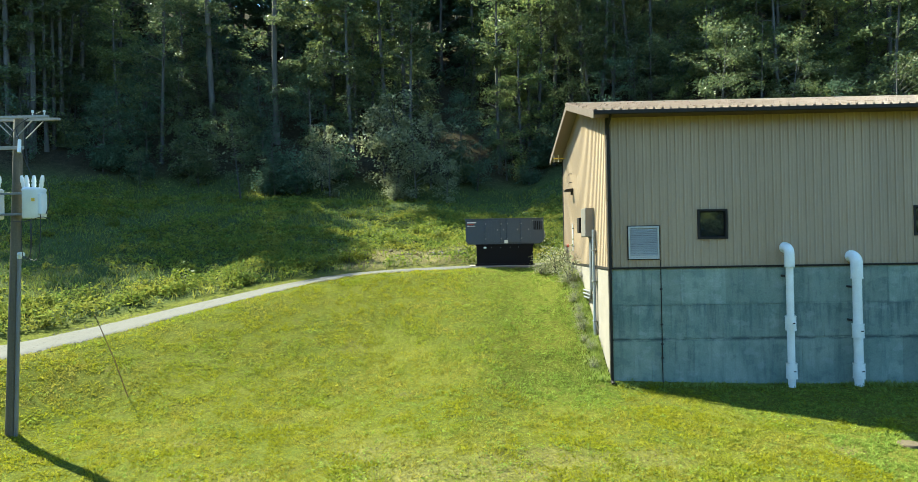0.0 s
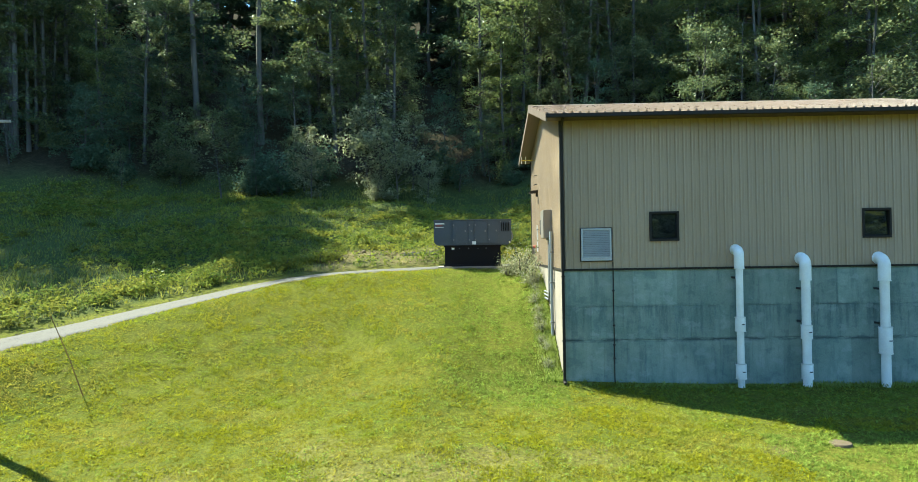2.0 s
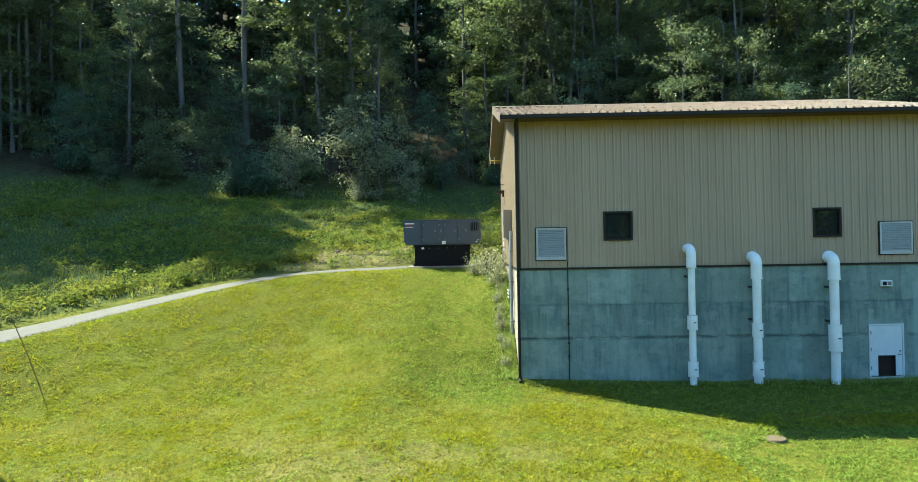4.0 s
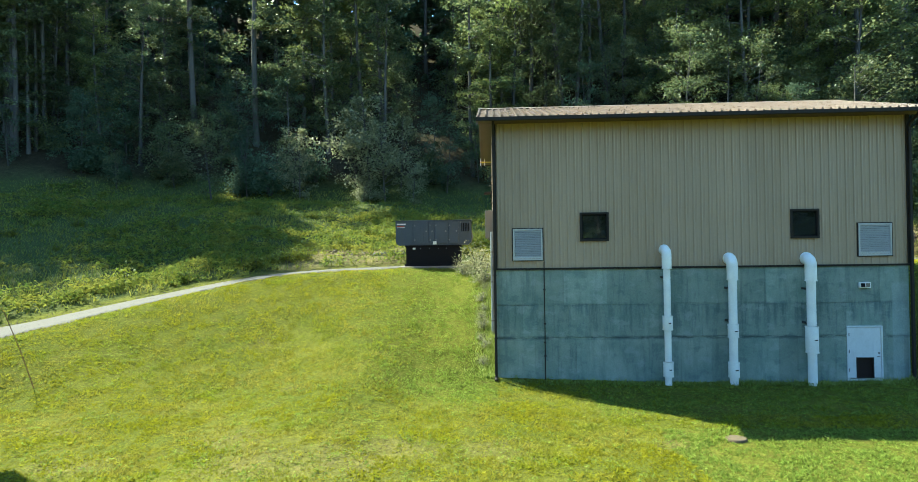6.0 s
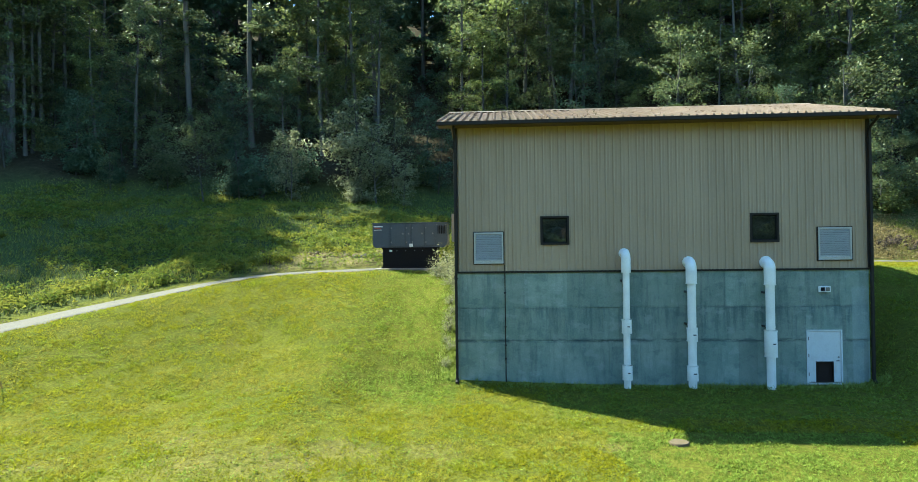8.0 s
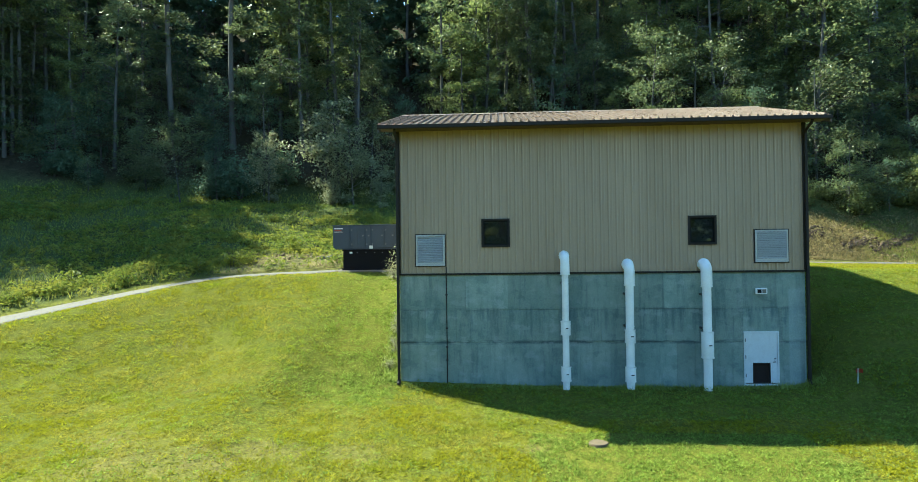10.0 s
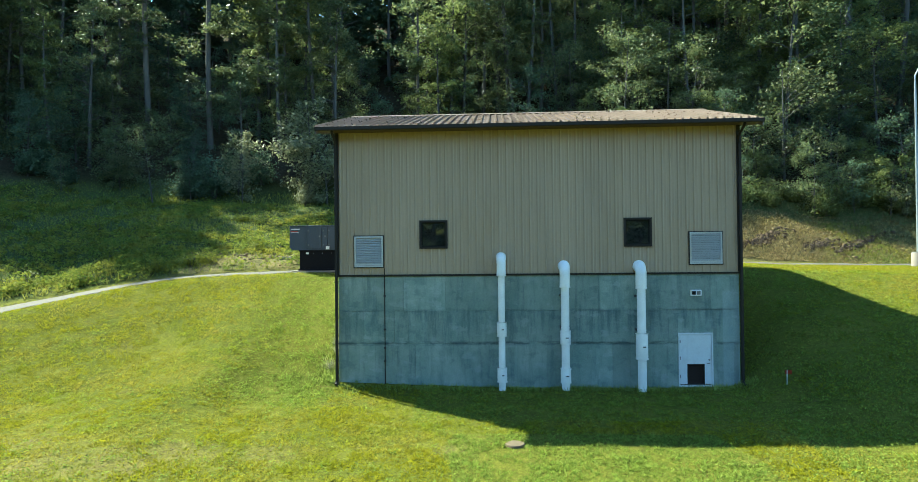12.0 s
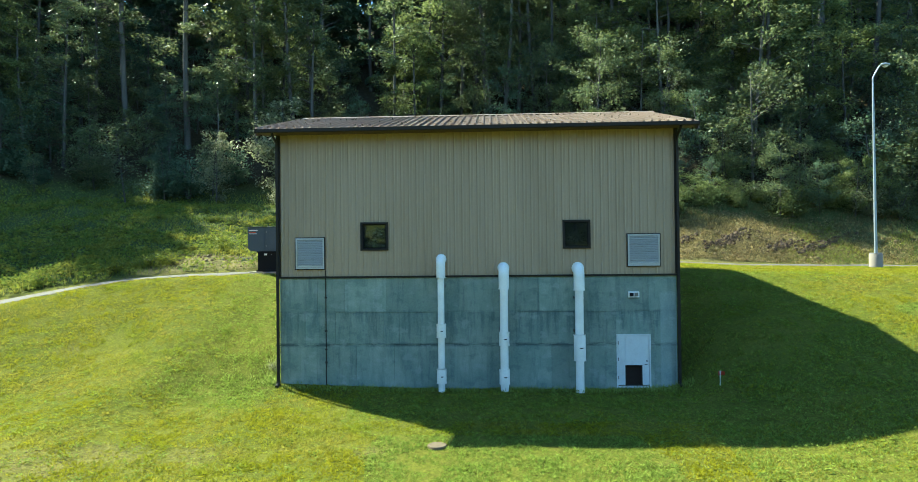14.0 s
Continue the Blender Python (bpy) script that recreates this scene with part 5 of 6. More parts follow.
def settle_on_ground(ob_list, x, y, turn, size, sink=0.1):
    src = ob_list
    m = pose(x, y, ground_z(x, y) - sink, 0, 0, turn) @ Matrix.Diagonal((size, size, size, 1))
    c = copy_thing(src, Matrix.Identity(4))
    c.matrix_basis = m
    return c


def forget(ob):
    for o in (*ob.children_recursive, ob):
        bpy.data.objects.remove(o)


# glades on the sunward side of these places, so that the sun comes through to them: x, y, height, radius
glades = ((-6.0, 49.8, 11.0, 4.0), (-4.8, 56.0, 17.2, 1.6), (-11.2, 52.0, 13.0, 1.2), (5.0, 55.0, 19.0, 1.6), (-14.0, 57.0, 20.5, 0.6), (9.0, 57.0, 21.0, 0.4),
          (-5.4, 38.5, 5.3, 0.5), (-9.8, 44.0, 6.8, 0.2), (-8.0, 29.5, 3.4, 0.3), (-17.5, 24.0, 2.2, 1.8), (-12.5, 26.5, 2.6, 0.8), (-3.0, 33.2, 4.6, 0.2),
          (20.5, 35.5, 4.2, 1.6), (24.0, 36.0, 4.4, 1.6), (27.5, 36.0, 4.4, 1.4), (23.0, 39.5, 7.5, 1.2), (27.0, 39.5, 7.5, 1.2), (25.0, 42.0, 10.5, 1.2), (30.0, 44.0, 12.5, 0.8), (36.0, 44.0, 12.0, 0.8), (18.0, 50.0, 17.0, 0.8))

# trees whose trunks stand out: x, y, size, slender (0) or vine-clad (1) or stout (2)
TRUNKS = ((-40.5, 57.0, 1.05, 2), (-28.8, 59.0, 0.75, 0), (-23.6, 58.0, 1.42, 0), (-17.8, 58.4, 1.4, 0), (-13.6, 59.8, 0.95, 1), (-10.4, 58.2, 0.98, 1), (-7.2, 58.0, 0.9, 0),
          (3.0, 55.2, 0.85, 0), (5.6, 56.5, 0.8, 1), (8.4, 60.4, 1.0, 0), (10.2, 61.0, 1.05, 0), (12.6, 59.5, 0.9, 0), (13.9, 60.4, 0.95, 0), (17.0, 58.0, 0.8, 0),
          (26.4, 54.0, 0.8, 0), (31.2, 53.0, 0.9, 0), (32.4, 50.6, 0.9, 0), (33.5, 50.1, 0.95, 0), (38.7, 52.5, 1.1, 2), (40.0, 55.0, 0.8, 0), (42.6, 52.4, 1.0, 0))


def shading(x, y, top):
    for gx, gy, gz, gr in glades:
        ux, uy = -SUN_WAY.x / -SUN_WAY.z, -SUN_WAY.y / -SUN_WAY.z
        k = ((x - gx) * ux + (y - gy) * uy) / (ux * ux + uy * uy)
        if k > 0.5 and math.hypot(x - gx - k * ux, y - gy - k * uy) < gr + 1.3 and top - gz > k:
            return True
    return False


def forest():
    rng = np.random.RandomState(21)
    slender = [tall_tree(1, 27, 0.46, 3.0, 2100, 2600, LEAF, BARK), tall_tree(2, 29, 0.50, 3.2, 2100, 2400, LEAF_YELLOW, BARK), tall_tree(3, 26, 0.42, 3.2, 2100, 3200, LEAF, BARK)]
    clad = [tall_tree(4, 27, 0.45, 3.1, 2100, 3400, LEAF_YELLOW, BARK, 2200, "tall woodland tree with a trunk clad in climbing leaves"),
            tall_tree(5, 25, 0.48, 3.1, 2100, 3400, LEAF, BARK, 1800, "tall woodland tree with a trunk clad in climbing leaves")]
    stout = [tall_tree(6, 30, 0.48, 3.6, 2500, 2000, LEAF, PALE_BARK, 0, "stout tall woodland tree with a pale bare trunk"), tall_tree(7, 30, 0.44, 3.6, 2500, 2600, LEAF, BARK)]
    young = [layered_tree(11, 7.5, 2.6, 2100, LEAF_DARK, 0.21), layered_tree(12, 9.5, 2.9, 4200, LEAF_DARK, 0.22), layered_tree(13, 6.0, 2.4, 3200, LEAF, 0.20), layered_tree(14, 8.5, 2.4, 2100, LEAF, 0.21)]
    slope = [layered_tree(15, 8.0, 3.0, 5200, LEAF, 0.19, "leafy young tree on the steep bank", "trees above the cut bank"),
             layered_tree(16, 6.5, 2.9, 5000, LEAF_YELLOW, 0.18, "yellow-green young tree on the steep bank", "trees above the cut bank"),
             layered_tree(17, 10.0, 3.2, 5600, LEAF, 0.20, "leafy young tree on the steep bank", "trees above the cut bank"),
             layered_tree(18, 7.0, 2.6, 2100, LEAF_DARK, 0.19, "dark green young tree on the steep bank", "trees above the cut bank")]
    middle = [tree(31, 18, 0.20, 2.3, 6200, LEAF, BARK, 0.19, 900), tree(32, 16, 0.14, 2.2, 6000, LEAF_YELLOW, BARK, 0.18, 1500), tree(33, 19, 0.26, 2.4, 6200, LEAF, BARK, 0.19, 500)]
    full = [tree(21, 15, 0.05, 3.0, 7600, LEAF, BARK, 0.20, lean=0.05), tree(22, 14, 0.05, 3.2, 7600, LEAF_YELLOW, BARK, 0.20, lean=0.05)]
    far = [tree(41, 24, 0.08, 3.6, 2600, LEAF_DARK, BARK, 0.66), tree(42, 26, 0.06, 3.8, 2600, LEAF_DARK, BARK, 0.68)]
    wood = ([-60, -30, -12, -2, 4, 12, 18, 22, 27, 40, 80], [46, 48, 48.5, 49, 54, 55, 50, 43.5, 41, 39.5, 38])

    # the left bound runs past the view, for trees that only cast shade
    def seen(x, y):
        return -19 - 0.74 * (y + 1) < x - 6 < 8 + 0.74 * (y + 1)
    kinds = (slender, clad, stout)
    for x, y, size, kind in TRUNKS:
        settle_on_ground(kinds[kind][rng.randint(len(kinds[kind]))], x, y, rng.uniform(0, 360), size)
    # the close-grown wood: thin at its edge, thicker behind
    for row in range(9):
        x = -76 + rng.uniform(0, 4)
        while x < 84:
            px, py = x + rng.normal(0, 1.2), np.interp(x, *wood) + 2.5 + row * 5.0 + (4.0 if row > 3 else 0) + rng.normal(0, 1.4)
            x += rng.uniform(4.2, 7.6) - (0.6 if row > 3 else 0)
            if not seen(px, py) or (row < 3 and 14 < px) or min(math.hypot(px - a, py - b) for a, b, c, d in TRUNKS) < 2.4:
                continue
            size = rng.uniform(0.82, 1.08) * (0.85 if px < -33 and row < 2 else 1.0)
            if shading(px, py, ground_z(px, py) + 27 * size) or (-3.5 < px < 2.5 and row < 2):
                continue
            pick = far[rng.randint(2)] if row > 3 else (slender + clad + stout[1:])[rng.choice(6, p=[0.24, 0.18, 0.24, 0.12, 0.1, 0.12])]
            settle_on_ground(pick, px, py, rng.uniform(0, 360), size)
    # a middle storey between the trunks
    for row in range(2):
        x = -58 + rng.uniform(0, 3)
        while x < 15:
            px, py = x + rng.normal(0, 1.0), np.interp(x, *wood) + 3.5 + row * 6.0 + rng.normal(0, 1.2)
            x += rng.uniform(3.6, 6.4)
            if seen(px, py) and not -3.2 < px < 2.6 and not shading(px, py, ground_z(px, py) + 17):
                settle_on_ground(middle[rng.randint(3)], px, py, rng.uniform(0, 360), rng.uniform(0.75, 1.1))
    for k, px, py, size in ((0, -5.0, 55.8, 0.85), (2, -10.6, 57.0, 1.0), (1, 4.6, 54.6, 0.85), (0, 6.6, 57.5, 0.95),
                            (2, -6.0, 59.0, 1.0), (1, 2.9, 58.5, 0.9), (0, -26.5, 57.5, 0.9), (2, 10.8, 58.5, 0.9), (1, -9.0, 60.0, 1.0), (0, -13.0, 61.0, 1.0)):
        settle_on_ground(middle[k], px, py, rng.uniform(0, 360), size)
    # the understorey
    for row in range(7):
        x = -62 + rng.uniform(0, 3)
        while x < 15:
            px, py = x + rng.normal(0, 0.8), np.interp(x, *wood) - 0.6 + row * 4.4 + rng.normal(0, 1.0)
            x += rng.uniform(2.6, 4.4) + (0.8 if row > 3 else 0)
            if seen(px, py) and not (-3.0 < px < 2.5 and 1 < row < 4) and not (row < 2 and -10 < px < -2.5):
                settle_on_ground(young[rng.randint(4)], px, py, rng.uniform(0, 360), rng.uniform(0.45, 0.95) * (0.8 if row == 0 else 1.0))
    # the steep bank beyond the yard, leafy to the ground
    for row in range(5):
        x = 13 + rng.uniform(0, 3)
        while x < 72:
            px, py = x + rng.normal(0, 0.8), np.interp(x, *wood) + 1.0 + row * 3.6 + rng.normal(0, 0.9)
            x += rng.uniform(2.2, 3.4)
            if not seen(px, py):
                continue
            size = rng.uniform(0.7, 1.1)
            if row < 2 and shading(px, py, ground_z(px, py) + 7.5 * size):
                size *= 0.62
            settle_on_ground(full[rng.randint(2)] if row > 0 and rng.rand() < 0.45 else slope[rng.choice(4, p=[0.28, 0.14, 0.23, 0.35])], px, py, rng.uniform(0, 360), size)
    # a thicket that hangs over the cut bank
    for row in range(3):
        x = 17.0 + rng.uniform(0, 1.2)
        while x < 48:
            px, py = x + rng.normal(0, 0.5), np.interp(x, [16, 22, 27, 40, 60], [41.5, 40.2, 39.6, 39.0, 37.2]) + row * 2.3 + rng.normal(0, 0.5)
            x += rng.uniform(1.7, 2.8)
            size = rng.uniform(0.36, 0.58) + 0.08 * row
            if shading(px, py, ground_z(px, py) + 8 * size):
                size *= 0.62
            settle_on_ground(slope[rng.choice(4, p=[0.28, 0.34, 0.16, 0.22])], px, py, rng.uniform(0, 360), size, 0.2)
    # the wood goes on, mostly out of view, to shade the meadow's end
    for i in range(12):
        px = rng.uniform(-54, -33)
        py = 48.0 + rng.uniform(0, 4)
        if not shading(px, py, ground_z(px, py) + 27):
            settle_on_ground((slender + stout)[rng.randint(5)], px, py, rng.uniform(0, 360), rng.uniform(0.68, 0.82))
    # mostly unseen tall trees added for meadow shade: x, y, height of the top
    for px, py, top in ((-44.2, 48.5, 42.5), (-40.6, 48.8, 40.5), (-38.2, 48.2, 42.0), (-36.4, 48.6, 44.0), (-34.9, 49.2, 44.0), (-33.8, 48.0, 42.0)):
        k = rng.randint(3)
        settle_on_ground(slender[k], px, py, rng.uniform(0, 360), (top - ground_z(px, py)) / (27, 29, 26)[k])
    # the far side of the valley, behind the camera
    for row in range(2):
        for i in range(17):
            settle_on_ground(far[rng.randint(2)], -38 + i * 5.8 + rng.normal(0, 1), -34 - 9 * row + rng.normal(0, 2), rng.uniform(0, 360), rng.uniform(0.8, 1.0))
    for k in slender + clad + stout + young + middle + slope + full + far:
        forget(k)


forest()


def undergrowth():
    rng = np.random.RandomState(33)
    kinds = [
        bush(11, 3.0, 2.6, 2600, LEAF, 0.20, "leafy green bush at the edge of the wood"),
        bush(12, 3.6, 3.6, 3000, LEAF_DARK, 0.21, "dark green bush under the trees"),
        bush(13, 3.2, 3.4, 3400, LEAF_PALE, 0.19, "pale-leaved bush catching the sun"),
        bush(14, 2.4, 1.8, 2300, LEAF_YELLOW, 0.18, "yellow-green bush at the edge of the wood"),
    ]
    lit = [
        bush(18, 3.2, 3.0, 3000, LEAF, 0.15, "leafy green bush above the cut bank", fine=True),
        bush(19, 2.4, 1.9, 2400, LEAF_YELLOW, 0.14, "yellow-green bush above the cut bank", fine=True),
        bush(20, 3.0, 2.8, 2800, LEAF_PALE, 0.14, "pale-leaved bush above the cut bank", fine=True),
    ]
    x = -38.0
    while x < 43:
        edge_y = np.interp(x, [-60, -30, -12, -2, 4, 12, 18, 22, 27, 40, 80], [44, 46.5, 46.8, 47.2, 52, 52, 45, 40.4, 39.6, 38.6, 36.8])
        for r in range(2):
            right = x > 12
            k = lit[rng.choice(3, p=[0.45, 0.4, 0.15])] if right else kinds[rng.choice(4, p=[0.3, 0.52, 0.1, 0.08])]
            px, py = x + rng.normal(0, 0.8), edge_y + r * 2.6 + (0 if right else 2.0) + rng.normal(0, 0.8)
            if not right and (rng.rand() < 0.6 or -10 < px < -1):
                continue
            size = rng.uniform(0.6, 1.25) * (1.25 if right and r else 1)
            if right and shading(px, py, ground_z(px, py) + 3.0 * size):
                size *= 0.5
                k = lit[1]
                if r == 0 and rng.rand() < 0.5:
                    continue
            settle_on_ground(k, px, py, rng.uniform(0, 360), size)
        x += rng.uniform(1.8, 3.0)
    pale = [bush(24, 5.4, 6.4, 3000, LEAF_PALE, 0.24, "tall pale-leaved bush catching the sun", fine=True), layered_tree(25, 7.0, 2.8, 2600, LEAF_PALE, 0.24, "pale-leaved young tree catching the sun")]
    for k, px, py, size in ((1, -5.4, 50.2, 1.15), (1, -4.0, 49.0, 0.95), (1, -6.7, 51.0, 0.95), (1, -10.6, 48.0, 0.62), (1, -11.6, 49.6, 0.75), (0, -5.8, 48.8, 0.5), (1, -1.6, 47.5, 0.5), (1, -3.0, 51.0, 0.9)):
        settle_on_ground(pale[k], px, py, rng.uniform(0, 360), size)
    for k in pale:
        forget(k)
    for px, py, s in ((20.2, 38.8, 1.15), (21.4, 38.2, 0.85), (22.6, 39.0, 1.0), (23.4, 40.2, 1.25), (24.3, 39.3, 0.9), (25.6, 39.9, 1.0), (26.8, 39.7, 0.7), (28.2, 40.1, 0.8), (30.2, 39.6, 0.7)):
        settle_on_ground(lit[1], px, py, rng.uniform(0, 360), s)
    for i in range(20):
        settle_on_ground(kinds[rng.choice(2)], rng.uniform(12, 30), rng.uniform(56, 68), rng.uniform(0, 360), rng.uniform(1.0, 1.6), 0.2)
    for k in kinds + lit:
        forget(k)
    wall_bush = bush(15, 1.7, 1.15, 950, WALL_LEAF, 0.085, "pale straggling bush against the end wall", "wall_bush", "")
    settle_on_ground(wall_bush, 3.75, 24.9, 20, 1.25, 0.05)
    settle_on_ground(wall_bush, 4.0, 23.5, 140, 0.95, 0.05)
    settle_on_ground(wall_bush, 3.15, 25.3, 240, 0.7, 0.05)
    settle_on_ground(wall_bush, 3.9, 25.7, 310, 0.85, 0.05)
    for i in range(9):
        settle_on_ground(wall_bush, 4.12 - abs(rng.normal(0, 0.16)), 18.9 + 0.55 * i + rng.normal(0, 0.15), rng.uniform(0, 360), rng.uniform(0.24, 0.42), 0.04)
    forget(wall_bush)
    weed = bush(16, 1.5, 1.1, 500, WEED, 0.13, "bright yellow-green weed clump beside the track", "weed_clump", "weeds beside the track")
    dull = bush(17, 1.5, 0.9, 480, MEADOW_LEAF, 0.13, "low green weed clump beside the track", "weed_clump", "weeds beside the track")
    settle_on_ground(weed, -12.3, 27.0, 0, 1.0, 0.05)
    for i in range(9):
        settle_on_ground(weed, rng.uniform(-6.5, -1.5), rng.uniform(33.2, 36.5), rng.uniform(0, 360), rng.uniform(0.4, 0.8), 0.05)
    for i in range(9):
        settle_on_ground(dull if i % 3 else weed, rng.uniform(-6.0, -0.2), rng.uniform(30.4, 33.6), rng.uniform(0, 360), rng.uniform(0.2, 0.45), 0.05)
    for i in range(34):
        x = rng.uniform(-24, -3)
        y = np.interp(x, [-24, -14, -9, -3], [20, 24, 27, 30]) + abs(rng.normal(0.6, 1.5))
        settle_on_ground(dull if rng.rand() < 0.85 else weed, x, y, rng.uniform(0, 360), rng.uniform(0.35, 0.9), 0.05)
    for i in range(60):
        x, y = rng.uniform(-26, 6), rng.uniform(31, 46)
        settle_on_ground(dull if rng.rand() < 0.8 else weed, x, y, rng.uniform(0, 360), rng.uniform(0.3, 0.75), 0.05)
    forget(weed)
    forget(dull)


undergrowth()


# ---- grass ----
def blades(name, x, y, tall, wide, rng, material, label, slant=0.45):
    n = len(x)
    z = height(x, y)
    a = rng.uniform(0, 2 * np.pi, n)
    h = tall * rng.uniform(0.5, 1.25, n)
    lean = rng.normal(0, slant, (n, 2)) * h[:, None]
    w = wide * rng.uniform(0.7, 1.3, n)
    dx, dy = np.cos(a) * w / 2, np.sin(a) * w / 2
    v = np.stack([np.stack([x - dx, y - dy, z - 0.01], 1), np.stack([x + dx, y + dy, z - 0.01], 1), np.stack([x + lean[:, 0], y + lean[:, 1], z + h], 1)], 1)
    me = mesh_np(name, v.reshape(-1, 3), np.arange(3 * n).reshape(-1, 3), material)
    return tagged(new(name, me), label, "grass", kind="stuff")


def on_building(x, y):
    return (x > BX0 - 0.03) & (x < BX1 + 0.03) & (y > BY0 - 0.03) & (y < BY1 + 0.1)


def lawn():
    rng = np.random.RandomState(5)
    n = 580000
    x, y = rng.uniform(-17, 27, n), 8.5 + 19 * rng.uniform(0, 1, n) ** 1.25
    keep = (on_grid(LAND_D, x, y) < 0.35) & ~on_building(x, y)
    thin = wave(x * 1.3, y * 1.3, 41) + 0.6 * wave(x * 3.1, y * 3.1, 42)
    keep &= thin < rng.normal(1.6, 0.35, n)
    keep &= wave(x * 11.0, y * 11.0, 50) + 0.5 * wave(x * 23.0, y * 23.0, 53) < rng.normal(1.25, 0.25, n)
    x, y = x[keep], y[keep]
    for bx, by, br in LAWN_SPOTS:
        off = np.hypot((x - bx) / 1.5, y - by) / br + 0.35 * wave(x * 2.5, y * 2.5, 47) + 0.25 * wave(x * 6.0, y * 6.0, 48)
        keep = (rng.rand(len(x)) < 0.52) | (off > rng.normal(0.85, 0.2, len(x)))
        x, y = x[keep], y[keep]
    tuft = 0.042 + 0.032 * np.clip(wave(x * 7.0, y * 7.0, 43) + 0.5 * wave(x * 13.0, y * 13.0, 49), -1, 1)
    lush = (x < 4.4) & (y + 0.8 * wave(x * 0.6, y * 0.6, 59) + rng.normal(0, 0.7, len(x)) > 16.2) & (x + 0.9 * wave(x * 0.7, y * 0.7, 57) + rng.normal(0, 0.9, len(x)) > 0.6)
    # bluer green blades over the building's shaded ground, shade put into the colour
    shade_tint = ((x > 16.2) | ((y > 15.2) & (x > 7))) & (x + 0.8 * wave(x * 0.8, y * 0.8, 58) + rng.normal(0, 0.8, len(x)) < 23)
    rich = lush | (shade_tint & (rng.rand(len(x)) < 0.7)) | (wave(x * 0.55, y * 0.55, 44) > 0.95) | ((y < 14.2) & (np.abs(x - 11.5) < 3.2 + 0.5 * wave(x, y, 45)))
    for m, mat, nm, lab in ((~rich, BLADE, "lawn_grass", "sunlit yellow-green mown lawn grass"), (rich, BLADE_RICH, "clover_patch", "richer green clover and grass, also blades tinted for the building's shade")):
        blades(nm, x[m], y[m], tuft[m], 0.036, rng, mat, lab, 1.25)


def yard_grass():
    """Shorter turf on the level ground past the crest."""
    rng = np.random.RandomState(25)
    n = 60000
    x, y = rng.uniform(16.7, 44, n), rng.uniform(20, 33.5, n)
    keep = (on_grid(LAND_D, x, y) > 0.2) & (on_grid(LAND_E, x, y) < -1.6)
    keep &= wave(x * 1.2, y * 1.2, 46) < rng.normal(0.7, 0.4, n)
    blades("yard_grass", x[keep], y[keep], 0.07, 0.045, rng, BLADE, "thin sunlit turf on the level yard", 1.0)
    n = 26000
    x, y = rng.uniform(27, 40, n), 14 + 12 * rng.uniform(0, 1, n)
    keep = on_grid(LAND_D, x, y) < 0.3
    blades("slope_grass", x[keep], y[keep], 0.08, 0.05, rng, BLADE, "sunlit turf on the far end of the slope", 1.0)


lawn()
yard_grass()


def lawn_weeds():
    """Clover, plantain and dandelion rosettes scattered through the lawn."""
    rng = np.random.RandomState(15)
    n = 7000
    x, y = rng.uniform(-16, 26, n), 9 + 17 * rng.uniform(0, 1, n) ** 1.2
    keep = (on_grid(LAND_D, x, y) < -0.2) & ~on_building(x, y) & (wave(x * 0.8, y * 0.8, 61) + rng.normal(0, 0.5, n) > 0.0)
    x, y = x[keep], y[keep]
    cx = (x[:, None] + rng.normal(0, 0.07, (len(x), 7))).ravel()
    cy = (y[:, None] + rng.normal(0, 0.07, (len(y), 7))).ravel()
    cz = height(cx, cy) + rng.uniform(0.03, 0.10, len(cx))
    ob = new("lawn_weeds", leaf_mesh("lawn_weeds", np.stack([cx, cy, cz], 1), 0.06, rng, BLADE_RICH, 0.1, 0.45))
    tagged(ob, "small broad-leaved weeds scattered through the lawn", "weeds", kind="stuff")


lawn_weeds()


def worn_spots():
    """Crumbs of dry earth and pebbles where the turf is worn through."""
    rng = np.random.RandomState(27)
    cube = np.array([(-1, -1, -1), (1, -1, -1), (1, 1, -1), (-1, 1, -1), (-1, -1, 1), (1, -1, 1), (1, 1, 1), (-1, 1, 1)], float)
    quads = np.array([(0, 3, 2, 1), (4, 5, 6, 7), (0, 1, 5, 4), (1, 2, 6, 5), (2, 3, 7, 6), (3, 0, 4, 7)])
    xs, ys = [], []
    for bx, by, br in LAWN_SPOTS:
        k = int(70 * br * br) + 12
        xs.append(bx + rng.normal(0, 0.75 * br, k))
        ys.append(by + rng.normal(0, 0.5 * br, k))
    x, y = np.concatenate(xs), np.concatenate(ys)
    n = len(x)
    size = rng.uniform(0.005, 0.015, n)
    z = height(x, y) + 0.2 * size
    v = (cube[None] * size[:, None, None] * rng.uniform(0.6, 1.2, (n, 1, 3)) + rng.normal(0, 0.2, (n, 8, 3)) * size[:, None, None] + np.stack([x, y, z], 1)[:, None]).reshape(-1, 3)
    f = (quads[None] + 8 * np.arange(n)[:, None, None]).reshape(-1, 4)
    tagged(new("earth_crumbs", mesh_np("earth_crumbs", v, f, CRUMB)), "dry brown crumbs of earth in worn spots of the lawn", "earth", kind="stuff")


